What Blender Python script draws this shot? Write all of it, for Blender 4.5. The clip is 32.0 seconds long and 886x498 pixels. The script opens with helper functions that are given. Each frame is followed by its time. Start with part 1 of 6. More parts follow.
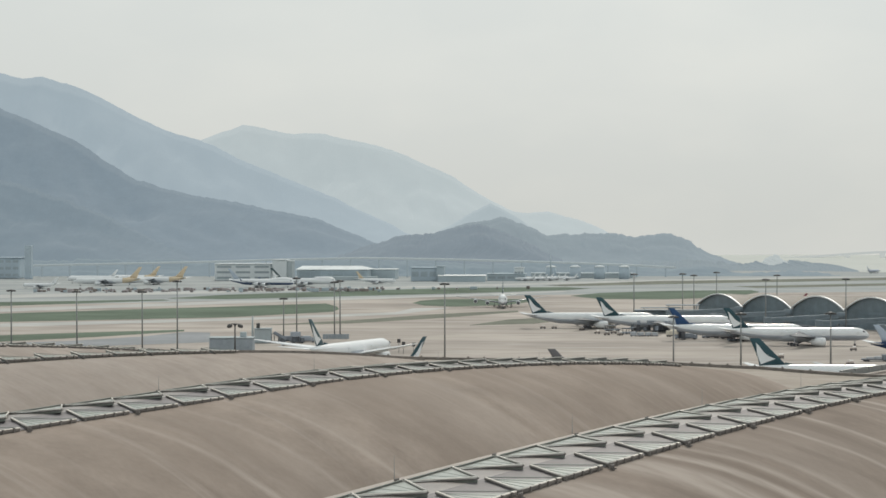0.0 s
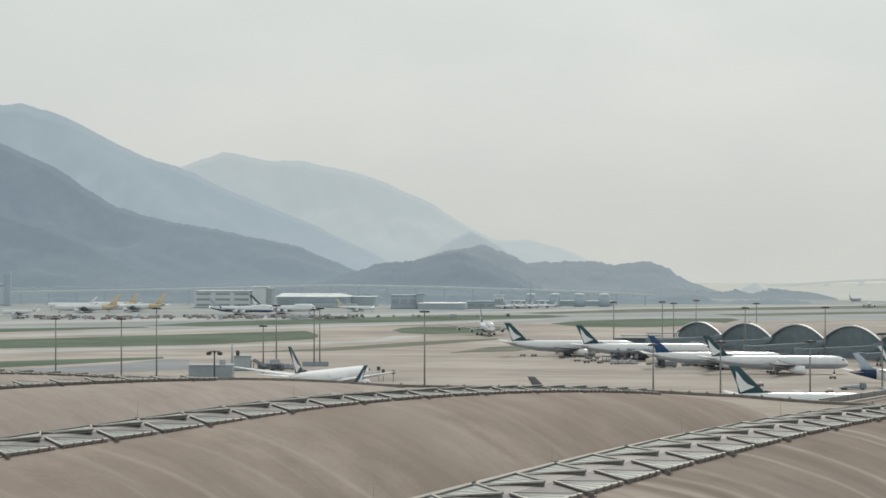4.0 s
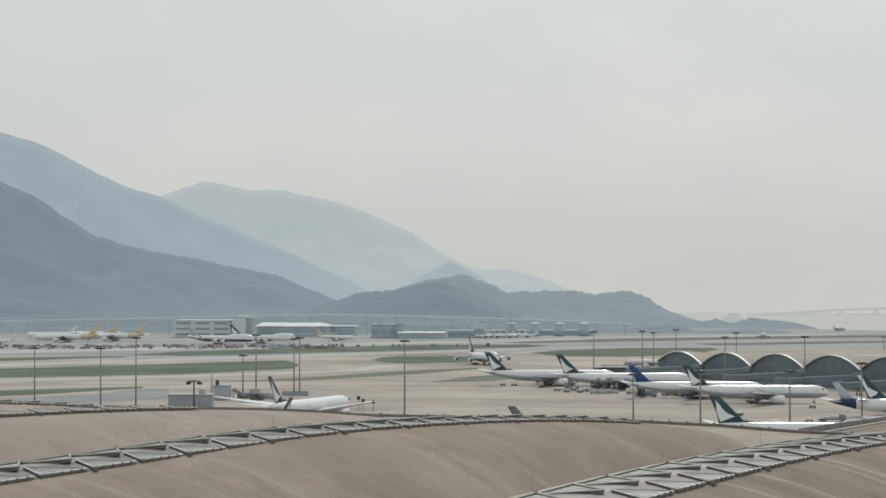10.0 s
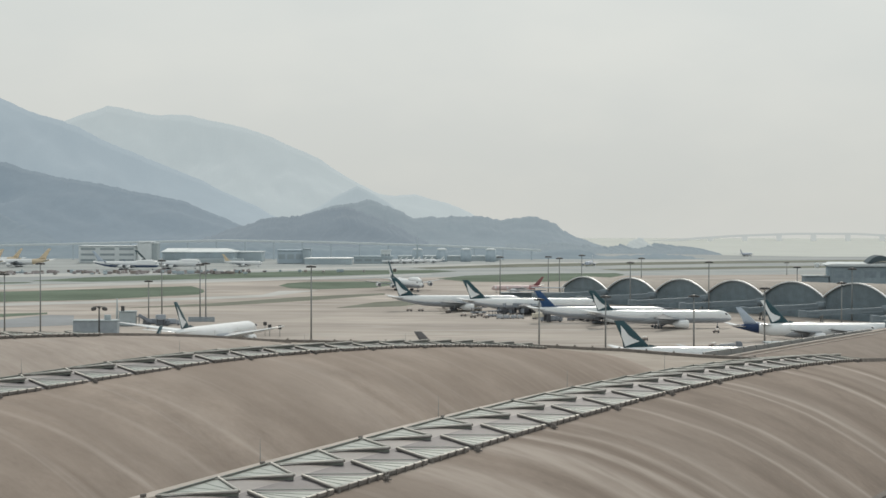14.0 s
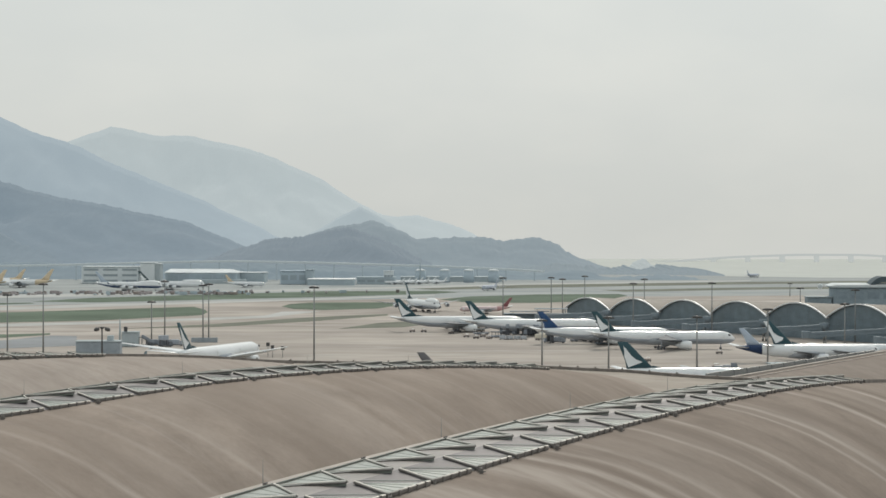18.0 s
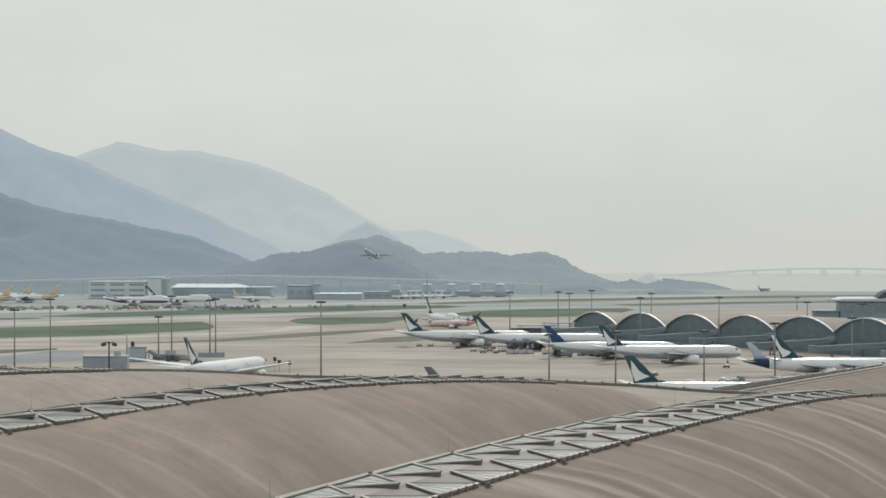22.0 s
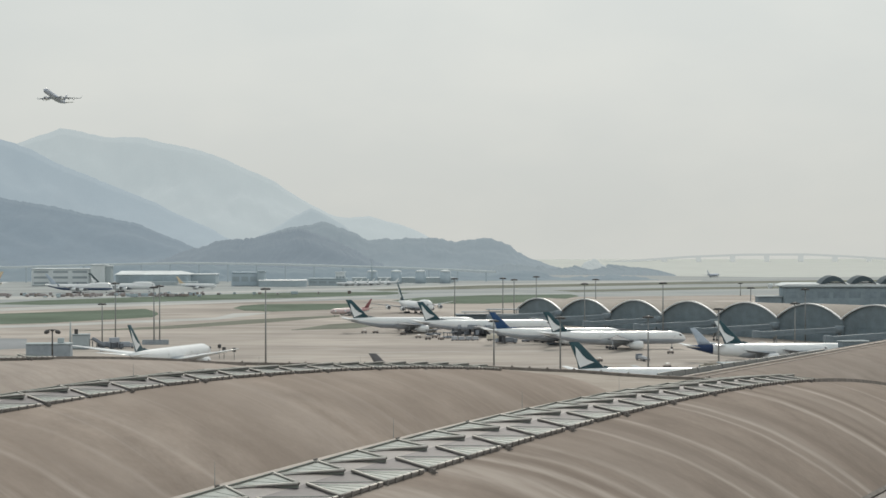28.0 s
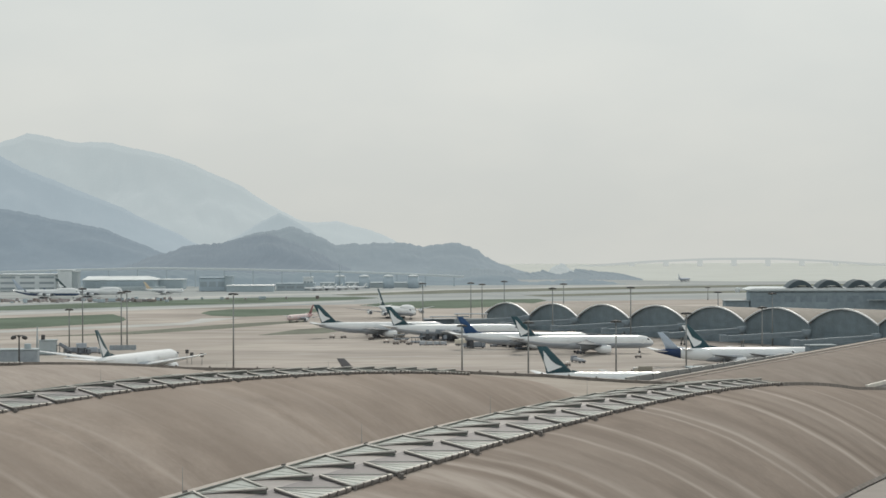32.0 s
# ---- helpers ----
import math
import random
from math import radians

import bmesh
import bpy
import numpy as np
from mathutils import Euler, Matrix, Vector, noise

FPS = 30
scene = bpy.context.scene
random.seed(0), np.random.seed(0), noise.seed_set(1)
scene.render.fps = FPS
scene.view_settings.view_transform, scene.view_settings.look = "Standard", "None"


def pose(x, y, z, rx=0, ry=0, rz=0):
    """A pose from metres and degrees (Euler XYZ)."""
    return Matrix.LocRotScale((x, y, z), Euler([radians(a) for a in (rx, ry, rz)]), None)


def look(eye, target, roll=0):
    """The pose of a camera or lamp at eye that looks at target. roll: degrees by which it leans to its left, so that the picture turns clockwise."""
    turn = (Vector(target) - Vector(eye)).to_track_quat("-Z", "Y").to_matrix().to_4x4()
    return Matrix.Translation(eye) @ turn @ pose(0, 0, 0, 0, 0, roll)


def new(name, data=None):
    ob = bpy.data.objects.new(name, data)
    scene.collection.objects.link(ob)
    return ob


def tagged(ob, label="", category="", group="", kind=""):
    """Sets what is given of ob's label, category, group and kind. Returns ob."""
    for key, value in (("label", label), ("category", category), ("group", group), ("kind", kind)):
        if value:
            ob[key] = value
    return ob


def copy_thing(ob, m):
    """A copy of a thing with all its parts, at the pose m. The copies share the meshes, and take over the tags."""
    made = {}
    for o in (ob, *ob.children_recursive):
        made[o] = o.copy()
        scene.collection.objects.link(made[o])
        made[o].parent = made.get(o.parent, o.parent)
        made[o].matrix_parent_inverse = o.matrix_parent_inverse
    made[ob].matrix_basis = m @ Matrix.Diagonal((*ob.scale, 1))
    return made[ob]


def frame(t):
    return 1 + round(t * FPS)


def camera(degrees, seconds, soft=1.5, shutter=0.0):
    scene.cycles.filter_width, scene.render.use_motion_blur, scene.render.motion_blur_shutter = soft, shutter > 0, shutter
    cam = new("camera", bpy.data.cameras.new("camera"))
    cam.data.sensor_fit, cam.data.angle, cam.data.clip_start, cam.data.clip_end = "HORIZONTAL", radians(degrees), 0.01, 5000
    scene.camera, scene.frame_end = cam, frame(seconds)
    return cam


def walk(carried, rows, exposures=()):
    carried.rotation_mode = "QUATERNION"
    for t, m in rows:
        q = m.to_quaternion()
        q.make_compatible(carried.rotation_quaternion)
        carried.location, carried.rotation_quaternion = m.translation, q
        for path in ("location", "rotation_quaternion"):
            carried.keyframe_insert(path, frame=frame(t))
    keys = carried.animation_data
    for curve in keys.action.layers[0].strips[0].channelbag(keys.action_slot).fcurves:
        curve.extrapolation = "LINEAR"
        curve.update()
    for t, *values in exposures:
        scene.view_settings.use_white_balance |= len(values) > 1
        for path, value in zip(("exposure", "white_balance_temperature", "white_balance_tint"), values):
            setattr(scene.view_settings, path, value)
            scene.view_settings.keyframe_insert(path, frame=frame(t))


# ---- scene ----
cam = camera(24.57, 32.0, soft=1.6)
PATH = [
    (0, pose(0, 0, 60, 89.435, 0, 3.808) @ pose(0, 0, 0, 0, 0, -0.092)),
    (0.5, pose(0, 0, 60, 89.709, 0, 3.814) @ pose(0, 0, 0, 0, 0, -0.083)),
    (1, pose(0, 0, 60, 89.824, 0, 3.868) @ pose(0, 0, 0, 0, 0, -0.088)),
    (1.5, pose(0, 0, 60, 89.824, 0, 3.865) @ pose(0, 0, 0, 0, 0, -0.084)),
    (2, pose(0, 0, 60, 89.917, 0, 3.747) @ pose(0, 0, 0, 0, 0, -0.003)),
    (2.5, pose(0, 0, 60, 90.074, 0, 3.502) @ pose(0, 0, 0, 0, 0, 0.128)),
    (3, pose(0, 0, 60, 90.092, 0, 3.363) @ pose(0, 0, 0, 0, 0, 0.067)),
    (3.5, pose(0, 0, 60, 90.141, 0, 3.291) @ pose(0, 0, 0, 0, 0, 0.069)),
    (5.5, pose(0, 0, 60, 90.465, 0, 3.142) @ pose(0, 0, 0, 0, 0, -0.174)),
    (6, pose(0, 0, 60, 90.596, 0, 3.228) @ pose(0, 0, 0, 0, 0, -0.157)),
    (6.5, pose(0, 0, 60, 90.797, 0, 3.162) @ pose(0, 0, 0, 0, 0, -0.073)),
    (7, pose(0, 0, 60, 90.831, 0, 2.890) @ pose(0, 0, 0, 0, 0, 0.028)),
    (7.5, pose(0, 0, 60, 90.835, 0, 2.584) @ pose(0, 0, 0, 0, 0, 0.133)),
    (8, pose(0, 0, 60, 90.958, 0, 2.511) @ pose(0, 0, 0, 0, 0, 0.155)),
    (8.5, pose(0, 0, 60, 91.121, 0, 2.577) @ pose(0, 0, 0, 0, 0, 0.118)),
    (9, pose(0, 0, 60, 91.177, 0, 2.715) @ pose(0, 0, 0, 0, 0, 0.152)),
    (9.5, pose(0, 0, 60, 91.087, 0, 2.710) @ pose(0, 0, 0, 0, 0, 0.056)),
    (10, pose(0, 0, 60, 91.038, 0, 2.683) @ pose(0, 0, 0, 0, 0, 0.037)),
    (10.5, pose(0, 0, 60, 90.614, 0, 2.257) @ pose(0, 0, 0, 0, 0, 0.039)),
    (11, pose(0, 0, 60, 89.460, 0, 1.265) @ pose(0, 0, 0, 0, 0, 0.172)),
    (11.5, pose(0, 0, 60, 89.058, 0, 0.448) @ pose(0, 0, 0, 0, 0, 0.372)),
    (12, pose(0, 0, 60, 89.154, 0, 0.075) @ pose(0, 0, 0, 0, 0, 0.228)),
    (12.5, pose(0, 0, 60, 89.068, 0, 0.072) @ pose(0, 0, 0, 0, 0, 0.075)),
    (13, pose(0, 0, 60, 88.995, 0, 0.102) @ pose(0, 0, 0, 0, 0, 0.076)),
    (13.5, pose(0, 0, 60, 88.922, 0, 0.048) @ pose(0, 0, 0, 0, 0, 0.074)),
    (15.5, pose(0, 0, 60, 89.224, 0, 0.217) @ pose(0, 0, 0, 0, 0, -0.014)),
    (16, pose(0, 0, 60, 89.346, 0, 0.367) @ pose(0, 0, 0, 0, 0, -0.017)),
    (16.5, pose(0, 0, 60, 89.464, 0, 0.457) @ pose(0, 0, 0, 0, 0, -0.006)),
    (17, pose(0, 0, 60, 89.552, 0, 0.407) @ pose(0, 0, 0, 0, 0, 0.037)),
    (17.5, pose(0, 0, 60, 89.509, 0, 0.248) @ pose(0, 0, 0, 0, 0, 0.030)),
    (18, pose(0, 0, 60, 89.533, 0, 0.139) @ pose(0, 0, 0, 0, 0, 0.094)),
    (18.5, pose(0, 0, 60, 89.571, 0, 0.196) @ pose(0, 0, 0, 0, 0, 0.006)),
    (19, pose(0, 0, 60, 89.544, 0, 0.217) @ pose(0, 0, 0, 0, 0, -0.015)),
    (19.5, pose(0, 0, 60, 89.506, 0, 0.066) @ pose(0, 0, 0, 0, 0, 0.073)),
    (20, pose(0, 0, 60, 89.530, 0, 0.000) @ pose(0, 0, 0, 0, 0, 0.078)),
    (20.5, pose(0, 0, 60, 89.673, 0, 0.101) @ pose(0, 0, 0, 0, 0, 0.057)),
    (21, pose(0, 0, 60, 89.774, 0, 0.189) @ pose(0, 0, 0, 0, 0, 0.067)),
    (21.5, pose(0, 0, 60, 89.836, 0, 0.288) @ pose(0, 0, 0, 0, 0, -0.019)),
    (22, pose(0, 0, 60, 89.939, 0, 0.330) @ pose(0, 0, 0, 0, 0, 0.010)),
    (22.5, pose(0, 0, 60, 90.041, 0, 0.306) @ pose(0, 0, 0, 0, 0, 0.066)),
    (23, pose(0, 0, 60, 90.051, 0, 0.315) @ pose(0, 0, 0, 0, 0, -0.014)),
    (23.5, pose(0, 0, 60, 90.007, 0, 0.325) @ pose(0, 0, 0, 0, 0, -0.057)),
    (24, pose(0, 0, 60, 89.937, 0, 0.331) @ pose(0, 0, 0, 0, 0, -0.064)),
    (24.5, pose(0, 0, 60, 89.913, 0, 0.364) @ pose(0, 0, 0, 0, 0, -0.066)),
    (26.5, pose(0, 0, 60, 89.714, 0, -0.250) @ pose(0, 0, 0, 0, 0, -0.315)),
    (27, pose(0, 0, 60, 89.536, 0, -0.656) @ pose(0, 0, 0, 0, 0, -0.216)),
    (27.5, pose(0, 0, 60, 89.454, 0, -1.068) @ pose(0, 0, 0, 0, 0, -0.066)),
    (28, pose(0, 0, 60, 89.559, 0, -1.225) @ pose(0, 0, 0, 0, 0, -0.089)),
    (28.5, pose(0, 0, 60, 89.556, 0, -1.345) @ pose(0, 0, 0, 0, 0, -0.100)),
    (29, pose(0, 0, 60, 89.527, 0, -1.544) @ pose(0, 0, 0, 0, 0, -0.046)),
    (29.5, pose(0, 0, 60, 89.466, 0, -1.627) @ pose(0, 0, 0, 0, 0, -0.162)),
    (30, pose(0, 0, 60, 89.346, 0, -1.656) @ pose(0, 0, 0, 0, 0, -0.243)),
    (30.5, pose(0, 0, 60, 89.308, 0, -1.909) @ pose(0, 0, 0, 0, 0, -0.048)),
    (31, pose(0, 0, 60, 89.402, 0, -2.104) @ pose(0, 0, 0, 0, 0, 0.023)),
    (31.5, pose(0, 0, 60, 89.624, 0, -2.150) @ pose(0, 0, 0, 0, 0, -0.039)),
    (32, pose(0, 0, 60, 89.691, 0, -2.128) @ pose(0, 0, 0, 0, 0, -0.171)),
]
walk(cam, PATH, [(0, 0.04), (1, 0.05), (3, 0.0), (6, 0.0), (7, -0.16), (8, -0.1), (9, -0.08), (10, -0.09), (11, -0.12), (12, 0.05), (13, 0.0), (32, 0.0)])

# ---- light ----
SUN_EL, SUN_AZ = 42, 9  # degrees; azimuth clockwise from +Y
world = bpy.data.worlds.new("hazy_sky")
scene.world = world
world.use_nodes = True
wn = world.node_tree.nodes
wl = world.node_tree.links
bg = wn["Background"]
sky = wn.new("ShaderNodeTexSky")
sky.sky_type, sky.sun_disc = "NISHITA", False
sky.sun_elevation, sky.sun_rotation = radians(SUN_EL), radians(SUN_AZ)
sky.air_density, sky.dust_density, sky.ozone_density = 1.0, 6.0, 1.0
hsv = wn.new("ShaderNodeHueSaturation")
hsv.inputs["Saturation"].default_value = 0.2
hsv.inputs["Value"].default_value = 0.07
wl.new(sky.outputs[0], hsv.inputs["Color"])
coord = wn.new("ShaderNodeTexCoord")
sep = wn.new("ShaderNodeSeparateXYZ")
wl.new(coord.outputs["Generated"], sep.inputs[0])
ramp = wn.new("ShaderNodeValToRGB")
ramp.color_ramp.elements[0].position, ramp.color_ramp.elements[0].color = 0.0, (0.678, 0.693, 0.658, 1)
ramp.color_ramp.elements[1].position, ramp.color_ramp.elements[1].color = 0.35, (0.66, 0.71, 0.71, 1)
mid = ramp.color_ramp.elements.new(0.13)
mid.color = (0.68, 0.720, 0.70, 1)
wl.new(sep.outputs["Z"], ramp.inputs[0])
cloud = wn.new("ShaderNodeTexNoise")
cloud.inputs["Scale"].default_value, cloud.inputs["Detail"].default_value = 9.0, 5.0
stretch = wn.new("ShaderNodeMapping")
stretch.inputs["Scale"].default_value = (1.0, 1.0, 2.2)
wl.new(coord.outputs["Generated"], stretch.inputs[0])
wl.new(stretch.outputs[0], cloud.inputs["Vector"])
veil = wn.new("ShaderNodeValToRGB")
veil.color_ramp.elements[0].position, veil.color_ramp.elements[0].color = 0.42, (0.985, 0.985, 0.985, 1)
veil.color_ramp.elements[1].position, veil.color_ramp.elements[1].color = 0.75, (1.06, 1.045, 1.03, 1)
wl.new(cloud.outputs["Fac"], veil.inputs[0])
mul = wn.new("ShaderNodeMix")
mul.data_type, mul.blend_type = "RGBA", "MULTIPLY"
mul.inputs["Factor"].default_value = 1.0
wl.new(ramp.outputs[0], mul.inputs[6])
wl.new(veil.outputs[0], mul.inputs[7])
blend = wn.new("ShaderNodeMix")
blend.data_type = "RGBA"
blend.inputs["Factor"].default_value = 0.88
wl.new(hsv.outputs[0], blend.inputs[6])
wl.new(mul.outputs[2], blend.inputs[7])
wl.new(blend.outputs[2], bg.inputs["Color"])
bg.inputs["Strength"].default_value = 1.0

sun = new("sun", bpy.data.lights.new("sun", "SUN"))
sun.data.energy, sun.data.angle, sun.data.color = 1.75, radians(5), (1.0, 0.93, 0.82)
sd = Vector((math.sin(radians(SUN_AZ)) * math.cos(radians(SUN_EL)), math.cos(radians(SUN_AZ)) * math.cos(radians(SUN_EL)), math.sin(radians(SUN_EL))))
sun.matrix_world = look(sd * 500, (0, 0, 0))

# ---- materials ----


def material(name, color, rough=0.6, metal=0.0, vary=0.12, scale=1.0, bump=0.0, fine=8.0, stretch=(1, 1, 1), glow=None, spread=0.0, spec=0.5):
    """A surface of one colour with blotches, fine grain and optional relief; spread: change from object to object."""
    m = bpy.data.materials.new(name)
    m.use_nodes = True
    n, l = m.node_tree.nodes, m.node_tree.links
    b = n["Principled BSDF"]
    b.inputs["Roughness"].default_value, b.inputs["Metallic"].default_value = rough, metal
    b.inputs["Specular IOR Level"].default_value = spec
    tc, mp = n.new("ShaderNodeTexCoord"), n.new("ShaderNodeMapping")
    mp.inputs["Scale"].default_value = stretch
    l.new(tc.outputs["Object"], mp.inputs[0])
    big, small = n.new("ShaderNodeTexNoise"), n.new("ShaderNodeTexNoise")
    big.inputs["Scale"].default_value, big.inputs["Detail"].default_value = scale, 4
    small.inputs["Scale"].default_value, small.inputs["Detail"].default_value = scale * fine, 3
    l.new(mp.outputs[0], big.inputs["Vector"])
    l.new(mp.outputs[0], small.inputs["Vector"])
    add = n.new("ShaderNodeMath")
    add.operation = "MULTIPLY_ADD"
    add.inputs[1].default_value = 0.4
    l.new(small.outputs["Fac"], add.inputs[0])
    l.new(big.outputs["Fac"], add.inputs[2])
    rng = n.new("ShaderNodeMapRange")
    rng.inputs["From Min"].default_value, rng.inputs["From Max"].default_value = 0.45, 0.95
    rng.inputs["To Min"].default_value, rng.inputs["To Max"].default_value = 1 - vary, 1 + vary
    l.new(add.outputs[0], rng.inputs["Value"])
    value = rng.outputs[0]
    if spread:
        info, sp, mm = n.new("ShaderNodeObjectInfo"), n.new("ShaderNodeMapRange"), n.new("ShaderNodeMath")
        sp.inputs["To Min"].default_value, sp.inputs["To Max"].default_value = 1 - spread, 1 + spread
        l.new(info.outputs["Random"], sp.inputs["Value"])
        mm.operation = "MULTIPLY"
        l.new(value, mm.inputs[0])
        l.new(sp.outputs[0], mm.inputs[1])
        value = mm.outputs[0]
    col = n.new("ShaderNodeMix")
    col.data_type, col.blend_type = "RGBA", "MULTIPLY"
    col.inputs["Factor"].default_value = 1.0
    col.inputs[6].default_value = (*color, 1)
    l.new(value, col.inputs[7])
    l.new(col.outputs[2], b.inputs["Base Color"])
    if bump:
        bp = n.new("ShaderNodeBump")
        bp.inputs["Strength"].default_value, bp.inputs["Distance"].default_value = bump, 0.3 / max(scale * fine, 0.01)
        l.new(small.outputs["Fac"], bp.inputs["Height"])
        l.new(bp.outputs[0], b.inputs["Normal"])
    if glow:
        b.inputs["Emission Color"].default_value = (*glow, 1)
        b.inputs["Emission Strength"].default_value = 1.0
    return m


